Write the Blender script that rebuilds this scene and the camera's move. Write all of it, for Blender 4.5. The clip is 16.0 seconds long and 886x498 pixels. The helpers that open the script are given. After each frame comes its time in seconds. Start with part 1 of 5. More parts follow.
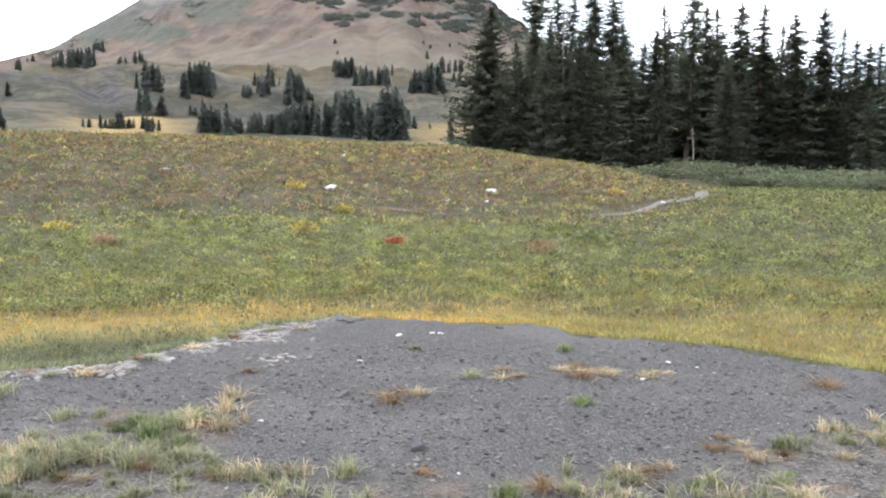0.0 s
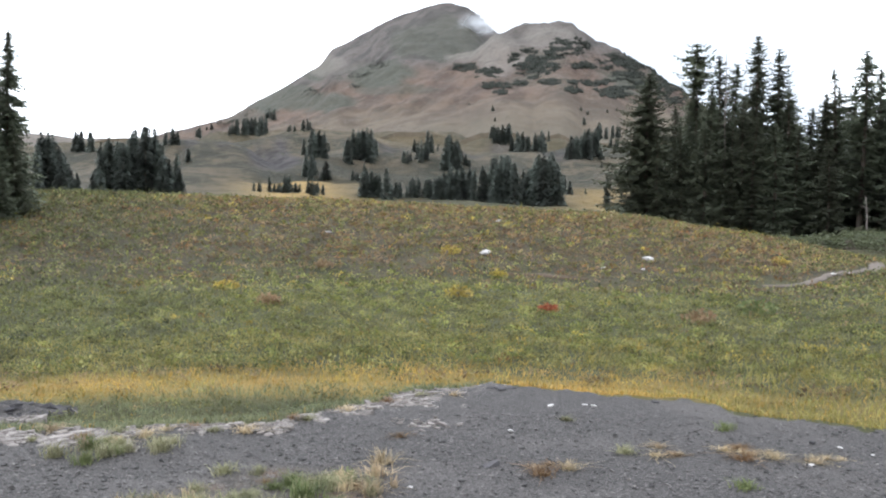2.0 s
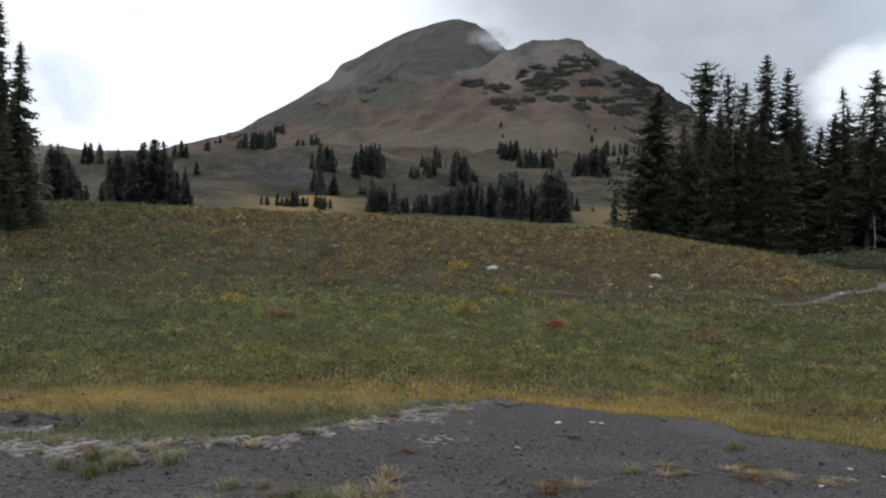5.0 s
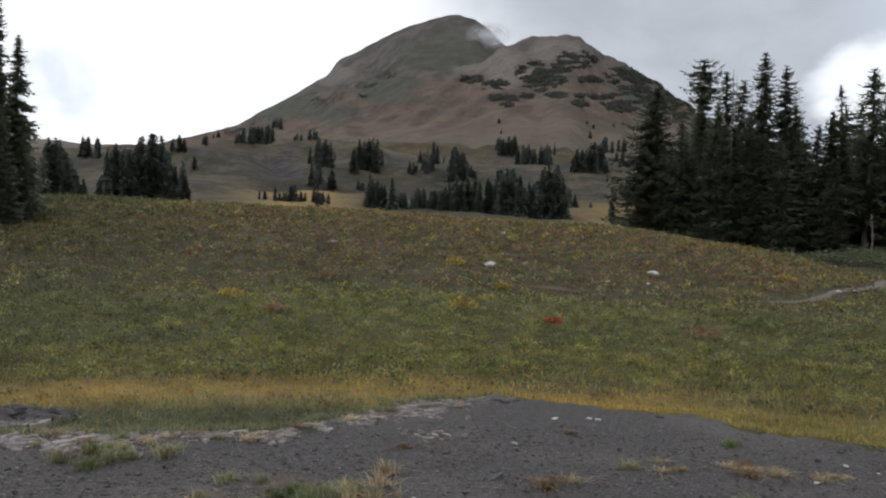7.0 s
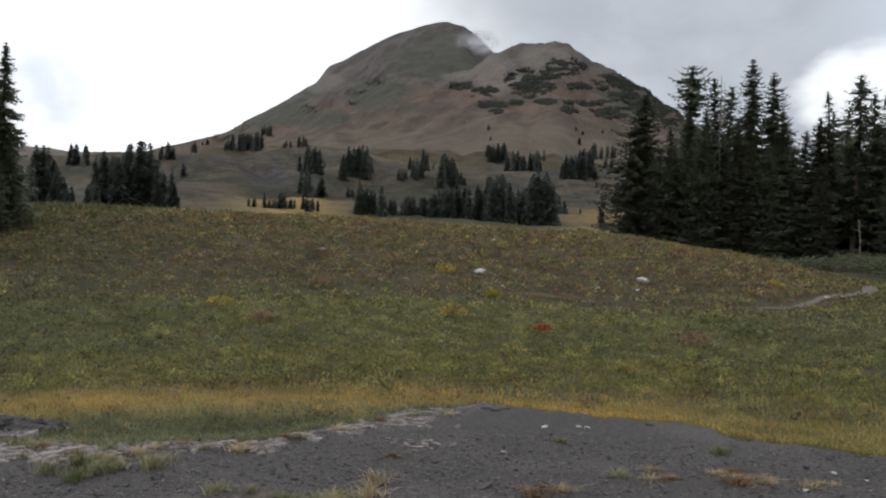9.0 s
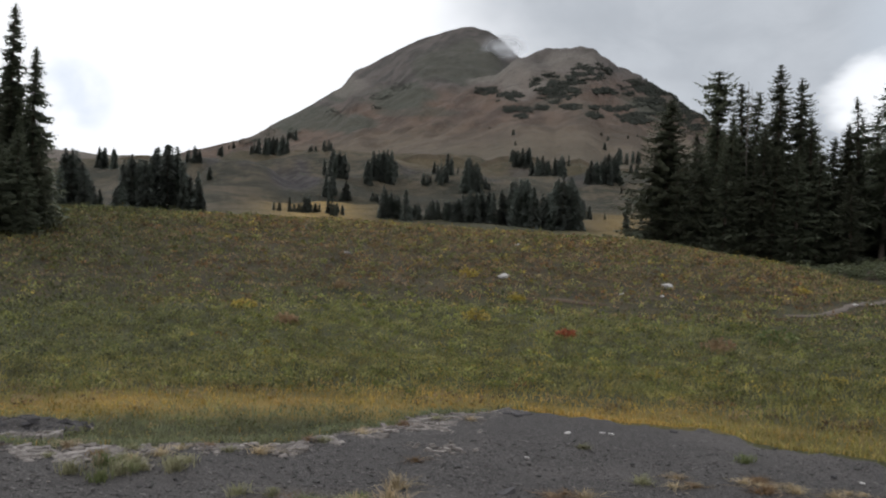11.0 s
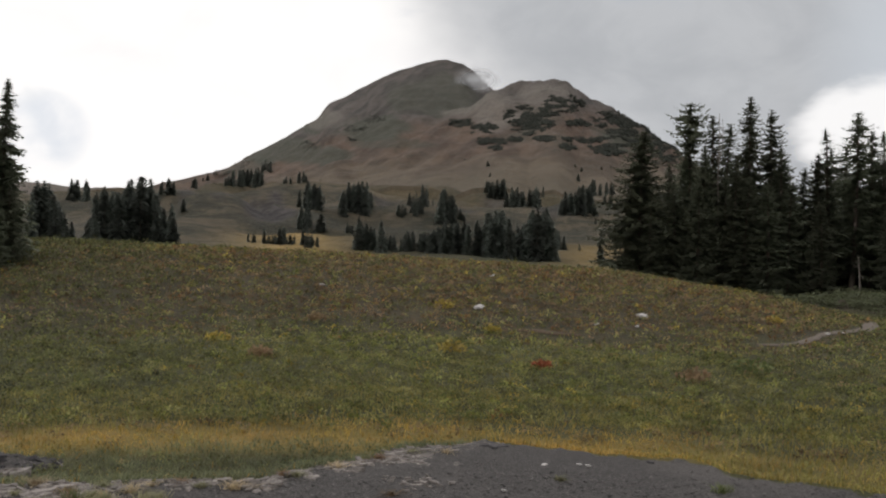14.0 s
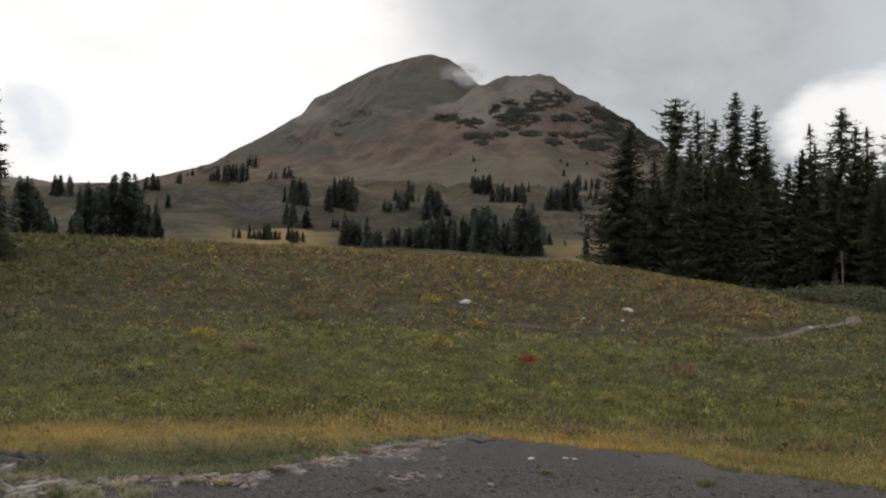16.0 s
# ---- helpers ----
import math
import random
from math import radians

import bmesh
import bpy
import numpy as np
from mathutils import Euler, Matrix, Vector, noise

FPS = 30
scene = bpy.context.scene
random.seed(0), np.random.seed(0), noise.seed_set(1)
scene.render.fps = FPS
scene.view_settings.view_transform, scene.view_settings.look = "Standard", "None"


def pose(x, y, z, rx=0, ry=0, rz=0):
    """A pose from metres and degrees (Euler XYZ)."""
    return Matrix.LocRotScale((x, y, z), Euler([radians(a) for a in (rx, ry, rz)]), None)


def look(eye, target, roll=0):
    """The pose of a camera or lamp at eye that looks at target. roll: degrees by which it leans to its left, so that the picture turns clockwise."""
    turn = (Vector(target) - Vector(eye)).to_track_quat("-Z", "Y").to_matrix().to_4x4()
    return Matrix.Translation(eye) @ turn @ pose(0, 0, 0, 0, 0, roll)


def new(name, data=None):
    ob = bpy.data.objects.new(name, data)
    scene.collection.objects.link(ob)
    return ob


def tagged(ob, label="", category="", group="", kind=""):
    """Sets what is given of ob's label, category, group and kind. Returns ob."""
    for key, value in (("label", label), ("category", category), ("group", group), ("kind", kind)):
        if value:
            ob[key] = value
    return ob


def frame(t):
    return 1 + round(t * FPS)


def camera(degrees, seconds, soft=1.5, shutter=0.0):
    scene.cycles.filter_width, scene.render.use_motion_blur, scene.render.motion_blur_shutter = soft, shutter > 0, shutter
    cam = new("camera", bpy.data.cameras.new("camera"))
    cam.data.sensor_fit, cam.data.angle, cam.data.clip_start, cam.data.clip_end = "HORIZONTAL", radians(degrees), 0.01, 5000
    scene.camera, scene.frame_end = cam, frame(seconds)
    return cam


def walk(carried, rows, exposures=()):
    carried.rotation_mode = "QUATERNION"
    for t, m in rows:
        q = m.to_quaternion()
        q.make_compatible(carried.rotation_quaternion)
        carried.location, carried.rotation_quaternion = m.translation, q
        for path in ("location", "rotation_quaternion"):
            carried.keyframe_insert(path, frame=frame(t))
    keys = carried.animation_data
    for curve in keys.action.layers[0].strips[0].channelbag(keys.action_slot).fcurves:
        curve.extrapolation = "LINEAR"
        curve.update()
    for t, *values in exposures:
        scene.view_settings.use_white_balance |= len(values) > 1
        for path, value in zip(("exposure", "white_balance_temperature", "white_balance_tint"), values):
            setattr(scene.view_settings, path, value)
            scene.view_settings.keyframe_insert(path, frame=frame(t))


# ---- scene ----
cam = camera(51.0, 16.0, soft=2.1)
# seconds, place, yaw, pitch, roll
PATH = [
    (0.0, 0.016, -0.024, 1.572, 0.00, -5.91, -0.23),
    (0.5, 0.012, -0.030, 1.577, 2.73, -6.01, -0.15),
    (1.0, 0.008, -0.018, 1.580, 6.72, -4.92, -0.07),
    (1.5, -0.000, -0.013, 1.600, 8.05, -2.79, -0.81),
    (2.0, 0.013, -0.006, 1.596, 9.51, -2.00, -0.81),
    (2.5, 0.005, 0.006, 1.599, 9.52, -1.54, -1.29),
    (3.0, -0.002, -0.009, 1.603, 10.02, -1.28, -1.20),
    (3.5, 0.004, -0.003, 1.598, 10.34, -1.34, -1.20),
    (4.0, 0.006, -0.003, 1.600, 9.64, -1.19, -1.38),
    (4.5, -0.004, 0.002, 1.594, 9.86, -1.03, -1.34),
    (7.0, -0.006, -0.008, 1.594, 9.80, -1.32, -1.71),
    (7.5, -0.007, -0.010, 1.605, 9.63, -0.60, -1.99),
    (8.0, -0.004, -0.010, 1.608, 9.88, -0.31, -1.75),
    (8.5, 0.008, -0.028, 1.609, 9.77, -0.92, -1.69),
    (9.0, 0.000, -0.008, 1.610, 9.17, -0.89, -1.54),
    (11.5, -0.000, 0.013, 1.604, 10.83, -0.38, -1.98),
    (12.0, -0.014, 0.011, 1.605, 10.24, 0.41, -2.10),
    (12.5, -0.012, 0.016, 1.606, 10.03, 0.82, -2.06),
    (13.0, -0.010, 0.014, 1.607, 9.21, 1.31, -1.98),
    (13.5, -0.001, 0.012, 1.615, 9.23, 1.34, -1.78),
    (14.0, -0.002, 0.030, 1.603, 9.13, 1.33, -1.62),
    (14.5, 0.003, 0.017, 1.608, 8.99, 1.38, -1.42),
    (15.0, -0.001, 0.019, 1.604, 8.59, 1.57, -1.30),
    (15.5, -0.008, 0.020, 1.602, 8.45, 1.23, -1.48),
    (16.0, -0.007, 0.018, 1.602, 8.26, 1.05, -1.53),
]
EXPOSURES = [(0.0, 1.1, 5980, 9), (0.5, 1.17, 5980, 9), (1.0, 1.12, 6000, 9), (1.5, 0.97, 5980, 9), (2.0, 0.65, 5980, 9), (2.5, 0.27, 5950, 9), (3.0, -0.13, 5900, 9), (3.5, -0.58, 5950, 9),
             (4.5, -0.66, 6050, 9), (7.0, -0.6, 6250, 10), (9.0, -0.6, 6300, 10), (11.5, -0.64, 6400, 10), (13.0, -0.73, 6750, 11), (16.0, -0.73, 6750, 11)]
walk(cam, [(t, pose(x, y, z, 90 + pitch, roll, yaw)) for t, x, y, z, yaw, pitch, roll in PATH], EXPOSURES)


# ---- light ----
def bearing(az, el=0.0):
    """Unit vector for a compass bearing (degrees, 0 = +y, positive to +x) and an elevation."""
    a, e = radians(az), radians(el)
    return Vector((math.sin(a) * math.cos(e), math.cos(a) * math.cos(e), math.sin(e)))


class Nodes:
    """Small helper for node trees."""

    def __init__(self, tree):
        self.tree = tree
        tree.nodes.clear()

    def add(self, kind, **sets):
        n = self.tree.nodes.new(kind)
        for key, value in sets.items():
            setattr(n, key, value)
        return n

    def put(self, socket, value):
        if isinstance(value, bpy.types.NodeSocket):
            self.tree.links.new(value, socket)
        else:
            socket.default_value = value

    def math(self, op, a, b=0.0, clamp=False):
        n = self.add("ShaderNodeMath", operation=op, use_clamp=clamp)
        self.put(n.inputs[0], a)
        self.put(n.inputs[1], b)
        return n.outputs[0]

    def ramp(self, value, lo, hi):
        """0 at lo, 1 at hi, smooth."""
        n = self.add("ShaderNodeMapRange", interpolation_type="SMOOTHSTEP")
        self.put(n.inputs["Value"], value)
        n.inputs["From Min"].default_value, n.inputs["From Max"].default_value = lo, hi
        return n.outputs[0]

    def noise(self, vector, scale, detail=4.0, rough=0.55, distort=0.0):
        n = self.add("ShaderNodeTexNoise")
        self.put(n.inputs["Vector"], vector)
        n.inputs["Scale"].default_value, n.inputs["Detail"].default_value = scale, detail
        n.inputs["Roughness"].default_value, n.inputs["Distortion"].default_value = rough, distort
        return n.outputs["Fac"]

    def mix(self, fac, a, b):
        n = self.add("ShaderNodeMix", data_type="RGBA")
        self.put(n.inputs["Factor"], fac)
        for sock, val in ((n.inputs[6], a), (n.inputs[7], b)):
            self.put(sock, val if isinstance(val, bpy.types.NodeSocket) else (*val, 1.0))
        return n.outputs[2]


def build_sky():
    world = bpy.data.worlds.new("sky")
    scene.world = world
    world.use_nodes = True
    n = Nodes(world.node_tree)
    way = n.add("ShaderNodeTexCoord").outputs["Generated"]
    clear = n.add("ShaderNodeTexSky", sky_type="NISHITA", sun_disc=False)
    clear.sun_elevation, clear.sun_rotation = radians(38), radians(-50)
    tint = n.add("ShaderNodeVectorMath", operation="SCALE")
    n.put(tint.inputs[0], clear.outputs[0])
    tint.inputs["Scale"].default_value = 0.11

    def toward(az, el):
        d = n.add("ShaderNodeVectorMath", operation="DOT_PRODUCT")
        n.put(d.inputs[0], way)
        d.inputs[1].default_value = bearing(az, el)
        return d.outputs["Value"]

    stretch = n.add("ShaderNodeMapping")
    n.put(stretch.inputs["Vector"], way)
    stretch.inputs["Scale"].default_value = (1.0, 1.0, 1.7)
    big = n.noise(stretch.outputs[0], 3.2, 5.0, 0.5, 0.3)
    fine = n.noise(stretch.outputs[0], 9.0, 6.0, 0.55, 0.4)
    # a bright thin overcast, with one heavy grey cloud bank over the peak and a bright rift in it
    wobble = n.math("MULTIPLY", n.math("SUBTRACT", big, 0.5), 0.10)
    bank = n.ramp(n.math("ADD", toward(19, 27), wobble), 0.818, 0.918)
    rift = n.ramp(n.math("ADD", toward(16.6, 8.0), n.math("ADD", n.math("MULTIPLY", wobble, 0.08), n.math("MULTIPLY", n.math("SUBTRACT", fine, 0.5), 0.008))), 0.9955, 0.998)
    glow = n.math("MULTIPLY", n.ramp(toward(22, 12), 0.982, 0.998), 0.7)
    veil = n.mix(fine, (1.5, 1.52, 1.57), (1.9, 1.9, 1.9))
    grey = n.mix(n.ramp(fine, 0.3, 0.75), (0.72, 0.765, 0.825), (0.87, 0.915, 0.975))
    cover = n.mix(bank, veil, grey)
    cover = n.mix(glow, cover, (1.0, 1.1, 1.22))
    cover = n.mix(rift, cover, (1.55, 1.58, 1.62))
    thin = n.ramp(n.math("ADD", toward(-32.5, 7.2), n.math("MULTIPLY", wobble, 0.012)), 0.9988, 1.0)
    thin = n.math("MULTIPLY", thin, n.ramp(fine, 0.38, 0.66))
    cover = n.mix(thin, cover, (1.24, 1.33, 1.46))
    holes = n.math("MULTIPLY", n.ramp(fine, 0.60, 0.80), 0.35)
    out = n.mix(holes, cover, tint.outputs[0])
    bg = n.add("ShaderNodeBackground")
    n.put(bg.inputs["Color"], out)
    bg.inputs["Strength"].default_value = 1.0
    n.put(n.add("ShaderNodeOutputWorld").inputs["Surface"], bg.outputs[0])


build_sky()
sun = new("sun", bpy.data.lights.new("sun", "SUN"))
sun.data.energy, sun.data.angle, sun.data.color = 0.7, radians(18), (1.0, 0.95, 0.88)
sun.matrix_world = look(bearing(-50, 38) * 50, (0, 0, 0))


# ---- materials ----
def material(name, rough=0.85):
    """A node material: returns it, its node helper and its shader."""
    m = bpy.data.materials.new(name)
    m.use_nodes = True
    n = Nodes(m.node_tree)
    bsdf = n.add("ShaderNodeBsdfPrincipled")
    bsdf.inputs["Roughness"].default_value = rough
    bsdf.inputs["Specular IOR Level"].default_value = 0.25
    n.put(n.add("ShaderNodeOutputMaterial").inputs["Surface"], bsdf.outputs[0])
    return m, n, bsdf


def bump(n, bsdf, height, distance, strength=0.6):
    b = n.add("ShaderNodeBump")
    b.inputs["Strength"].default_value, b.inputs["Distance"].default_value = strength, distance
    n.put(b.inputs["Height"], height)
    n.put(bsdf.inputs["Normal"], b.outputs[0])


def attr(n, name):
    return n.add("ShaderNodeAttribute", attribute_name=name).outputs["Fac"]


def leafy(name, dark, light, tip=None, rough=0.65, per_object=False, glow=0.4, by_plant=False):
    """Foliage: each leaf or blade of its own shade, tone drifting over the patch."""
    m, n, bsdf = material(name, rough)
    geo = n.add("ShaderNodeNewGeometry")
    co = geo.outputs["Position"]
    isle = geo.outputs["Random Per Island"]
    if by_plant:
        one = attr(n, "plant")
        isle = n.math("ADD", n.math("MULTIPLY", isle, 0.2), n.math("MULTIPLY", one, 0.8))
    col = n.mix(isle, dark, light)
    drift = n.noise(co, 0.35, 3.0)
    col = n.mix(n.math("MULTIPLY", n.ramp(drift, 0.4, 0.68), 0.5), col, light if tip is None else tip)
    if not per_object:
        # plants of one kind differ from clump to clump
        clump = n.ramp(n.noise(co, 2.4, 3.0, 0.6), 0.36, 0.64)
        hsv = n.add("ShaderNodeHueSaturation")
        n.put(hsv.inputs["Color"], col)
        value = n.math("ADD", n.math("MULTIPLY", clump, 0.56), 0.75)
        if by_plant:
            value = n.math("MULTIPLY", value, n.math("ADD", n.math("MULTIPLY", one, 0.8), 0.6))
        n.put(hsv.inputs["Value"], value)
        n.put(hsv.inputs["Hue"], n.math("ADD", n.math("MULTIPLY", n.noise(co, 1.3, 2.0), 0.05), 0.475))
        col = hsv.outputs[0]
    if per_object:
        rnd = n.add("ShaderNodeObjectInfo").outputs["Random"]
        hsv = n.add("ShaderNodeHueSaturation")
        n.put(hsv.inputs["Color"], col)
        n.put(hsv.inputs["Value"], n.math("ADD", n.math("MULTIPLY", rnd, 0.7), 0.65))
        n.put(hsv.inputs["Hue"], n.math("ADD", n.math("MULTIPLY", rnd, 0.03), 0.485))
        col = hsv.outputs[0]
    n.put(bsdf.inputs["Base Color"], col)
    if glow > 0:
        # thin leaves let light through
        thin = n.add("ShaderNodeBsdfTranslucent")
        n.put(thin.inputs["Color"], col)
        both = n.add("ShaderNodeMixShader")
        both.inputs[0].default_value = glow
        n.put(both.inputs[1], bsdf.outputs[0])
        n.put(both.inputs[2], thin.outputs[0])
        n.put(next(q for q in n.tree.nodes if q.type == "OUTPUT_MATERIAL").inputs["Surface"], both.outputs[0])
    return m


def ground_material():
    m, n, bsdf = material("meadow_soil_turf_and_gap_shade", 0.95)
    co = n.add("ShaderNodeNewGeometry").outputs["Position"]
    broad = n.noise(co, 0.08, 4.0, 0.6)
    mid = n.noise(co, 0.7, 5.0, 0.6)
    fine = n.noise(co, 6.0, 5.0, 0.65)
    # turf and knoll soil are darkened to paint the shadow in gaps between plants
    turf = n.mix(n.ramp(mid, 0.35, 0.7), (0.028, 0.033, 0.014), (0.062, 0.062, 0.024))
    turf = n.mix(n.ramp(broad, 0.35, 0.65), turf, (0.068, 0.068, 0.03))
    knoll = n.mix(n.ramp(mid, 0.35, 0.65), (0.036, 0.031, 0.02), (0.066, 0.054, 0.034))
    small = n.noise(co, 3.2, 4.0, 0.6)
    knoll = n.mix(n.math("MULTIPLY", n.ramp(small, 0.52, 0.62), 0.8), knoll, (0.088, 0.062, 0.034))
    knoll = n.mix(n.math("MULTIPLY", n.ramp(small, 0.46, 0.38), 0.85), knoll, (0.052, 0.054, 0.022))
    turf = n.mix(n.math("MULTIPLY", n.ramp(small, 0.54, 0.66), 0.6), turf, (0.09, 0.086, 0.035))
    col = n.mix(attr(n, "knoll"), turf, knoll)
    gold = n.mix(n.ramp(mid, 0.3, 0.7), (0.19, 0.15, 0.042), (0.29, 0.195, 0.058))
    col = n.mix(n.math("MULTIPLY", attr(n, "gold"), 0.85), col, gold)
    dry = n.mix(n.ramp(n.noise(co, 0.12, 5.0, 0.6), 0.3, 0.7), (0.19, 0.13, 0.046), (0.31, 0.21, 0.078))
    bench = n.mix(n.ramp(n.noise(co, 0.014, 6.0, 0.6), 0.42, 0.58), (0.03, 0.028, 0.018), (0.084, 0.067, 0.044))
    bench = n.mix(n.math("MULTIPLY", n.ramp(n.noise(co, 0.05, 6.0, 0.7), 0.46, 0.58), 0.8), bench, (0.018, 0.02, 0.012))
    tuft = n.noise(co, 0.22, 6.0, 0.7)
    bench = n.mix(n.math("MULTIPLY", n.ramp(tuft, 0.53, 0.62), 0.7), bench, (0.08, 0.065, 0.042))
    bench = n.mix(n.math("MULTIPLY", n.ramp(tuft, 0.47, 0.39), 0.75), bench, (0.02, 0.021, 0.013))
    col = n.mix(attr(n, "bench"), col, bench)
    col = n.mix(attr(n, "dry"), col, dry)
    # grey scree, its dark streaks painting in the shade of the gullies
    scree = n.mix(n.ramp(n.noise(co, 0.16, 6.0, 0.7), 0.42, 0.6), (0.022, 0.02, 0.021), (0.062, 0.054, 0.053))
    col = n.mix(attr(n, "scree"), col, scree)
    col = n.mix(n.math("MULTIPLY", n.ramp(fine, 0.5, 0.8), 0.4), col, (0.05, 0.042, 0.025))
    n.put(bsdf.inputs["Base Color"], col)
    rough = n.math("MULTIPLY", n.math("MULTIPLY", tuft, 16.0), attr(n, "bench"))
    bump(n, bsdf, n.math("ADD", rough, n.math("ADD", fine, n.math("MULTIPLY", mid, 1.5))), 0.15, 0.9)
    return m


def mountain_material():
    m, n, bsdf = material("scree_and_alpine_grass", 0.95)
    geo = n.add("ShaderNodeNewGeometry")
    co = geo.outputs["Position"]
    sep = n.add("ShaderNodeSeparateXYZ")
    n.put(sep.inputs[0], co)
    flow = n.add("ShaderNodeMapping")
    n.put(flow.inputs["Vector"], co)
    flow.inputs["Scale"].default_value = (1.0, 0.35, 0.35)
    streak = n.noise(flow.outputs[0], 0.02, 6.0, 0.6, 0.4)
    broad = n.noise(co, 0.0035, 5.0, 0.55, 0.3)
    fine = n.noise(co, 0.05, 6.0, 0.65)
    height = n.math("ADD", sep.outputs["Z"], n.math("MULTIPLY", n.math("SUBTRACT", broad, 0.5), 120.0))
    low = n.mix(n.ramp(streak, 0.41, 0.59), (0.068, 0.05, 0.035), (0.108, 0.083, 0.058))
    red = n.mix(n.ramp(streak, 0.41, 0.6), (0.06, 0.04, 0.03), (0.106, 0.072, 0.053))
    high = n.mix(n.ramp(streak, 0.41, 0.6), (0.045, 0.04, 0.037), (0.085, 0.073, 0.066))
    low = n.mix(n.ramp(height, 55, 115), (0.088, 0.07, 0.047), low)
    col = n.mix(n.ramp(height, 105, 175), low, red)
    col = n.mix(n.ramp(height, 215, 320), col, high)
    col = n.mix(attr(n, "green"), col, n.mix(fine, (0.036, 0.04, 0.031), (0.062, 0.062, 0.045)))
    col = n.mix(attr(n, "pale"), col, n.mix(fine, (0.125, 0.11, 0.096), (0.19, 0.168, 0.148)))
    col = n.mix(n.math("MULTIPLY", n.ramp(fine, 0.5, 0.7), 0.55), col, (0.042, 0.04, 0.031))
    speck = n.noise(co, 0.16, 5.0, 0.7)
    col = n.mix(n.math("MULTIPLY", n.ramp(speck, 0.5, 0.66), 0.3), col, (0.03, 0.029, 0.023))
    col = n.mix(n.math("MULTIPLY", n.ramp(speck, 0.5, 0.34), 0.2), col, (0.14, 0.118, 0.098))
    n.put(bsdf.inputs["Base Color"], col)
    bump(n, bsdf, n.math("ADD", n.math("MULTIPLY", streak, 2.0), n.math("ADD", fine, n.math("MULTIPLY", speck, 0.35))), 10.0, 0.45)
    return m


def gravel_material():
    m, n, bsdf = material("crushed_dark_shale", 0.88)
    co = n.add("ShaderNodeNewGeometry").outputs["Position"]
    cell = n.add("ShaderNodeTexVoronoi")
    n.put(cell.inputs["Vector"], co)
    cell.inputs["Scale"].default_value = 75.0
    cell2 = n.add("ShaderNodeTexVoronoi")
    n.put(cell2.inputs["Vector"], co)
    cell2.inputs["Scale"].default_value = 110.0
    tone = n.add("ShaderNodeSeparateColor")
    n.put(tone.inputs[0], cell.outputs["Color"])
    tone2 = n.add("ShaderNodeSeparateColor")
    n.put(tone2.inputs[0], cell2.outputs["Color"])
    col = n.mix(tone.outputs[0], (0.018, 0.0168, 0.0168), (0.08, 0.073, 0.07))
    col = n.mix(n.math("MULTIPLY", tone2.outputs[0], 0.5), col, (0.058, 0.053, 0.052))
    broad = n.noise(co, 0.7, 4.0)
    col = n.mix(n.math("MULTIPLY", n.ramp(broad, 0.45, 0.7), 0.55), col, (0.1, 0.09, 0.086))
    flecks = n.noise(co, 95.0, 2.0, 0.5)
    col = n.mix(n.math("MULTIPLY", n.ramp(flecks, 0.58, 0.68), 0.8), col, (0.22, 0.205, 0.198))
    earth = n.mix(n.ramp(n.noise(co, 9.0, 5.0, 0.65), 0.35, 0.65), (0.032, 0.027, 0.023), (0.092, 0.076, 0.062))
    earth = n.mix(n.math("MULTIPLY", n.ramp(n.noise(co, 2.2, 4.0), 0.55, 0.66), 0.6), earth, (0.12, 0.066, 0.035))
    earth = n.mix(n.math("MULTIPLY", n.ramp(tone.outputs[1], 0.72, 0.8), 0.7), earth, (0.15, 0.14, 0.135))
    col = n.mix(n.math("MULTIPLY", attr(n, "soil"), 0.9), col, earth)
    flake = n.mix(n.ramp(n.noise(co, 24.0, 5.0, 0.7), 0.36, 0.62), (0.06, 0.05, 0.047), (0.25, 0.22, 0.2))
    broken = n.ramp(n.math("ADD", attr(n, "pale"), n.math("MULTIPLY", n.math("SUBTRACT", n.noise(co, 13.0, 6.0, 0.75), 0.5), 2.6)), 0.5, 0.66)
    col = n.mix(broken, col, flake)
    n.put(bsdf.inputs["Base Color"], col)
    bump(n, bsdf, n.math("ADD", cell.outputs["Distance"], n.math("MULTIPLY", cell2.outputs["Distance"], 0.6)), 0.009, 0.9)
    return m


def stone_material(name, a, b):
    m, n, bsdf = material(name, 0.85)
    co = n.add("ShaderNodeTexCoord").outputs["Object"]
    rnd = n.add("ShaderNodeObjectInfo").outputs["Random"]
    isle = n.add("ShaderNodeNewGeometry").outputs["Random Per Island"]
    col = n.mix(n.math("FRACT", n.math("ADD", rnd, isle)), a, b)
    col = n.mix(n.math("MULTIPLY", n.noise(co, 14.0, 5.0), 0.5), col, a)
    n.put(bsdf.inputs["Base Color"], col)
    bump(n, bsdf, n.noise(co, 30.0, 4.0), 0.01, 0.5)
    return m


def bark_material(name, a, b):
    m, n, bsdf = material(name, 0.9)
    co = n.add("ShaderNodeTexCoord").outputs["Object"]
    mp = n.add("ShaderNodeMapping")
    n.put(mp.inputs["Vector"], co)
    mp.inputs["Scale"].default_value = (6.0, 6.0, 0.9)
    f = n.noise(mp.outputs[0], 2.0, 5.0, 0.6)
    n.put(bsdf.inputs["Base Color"], n.mix(f, a, b))
    bump(n, bsdf, f, 0.03)
    return m


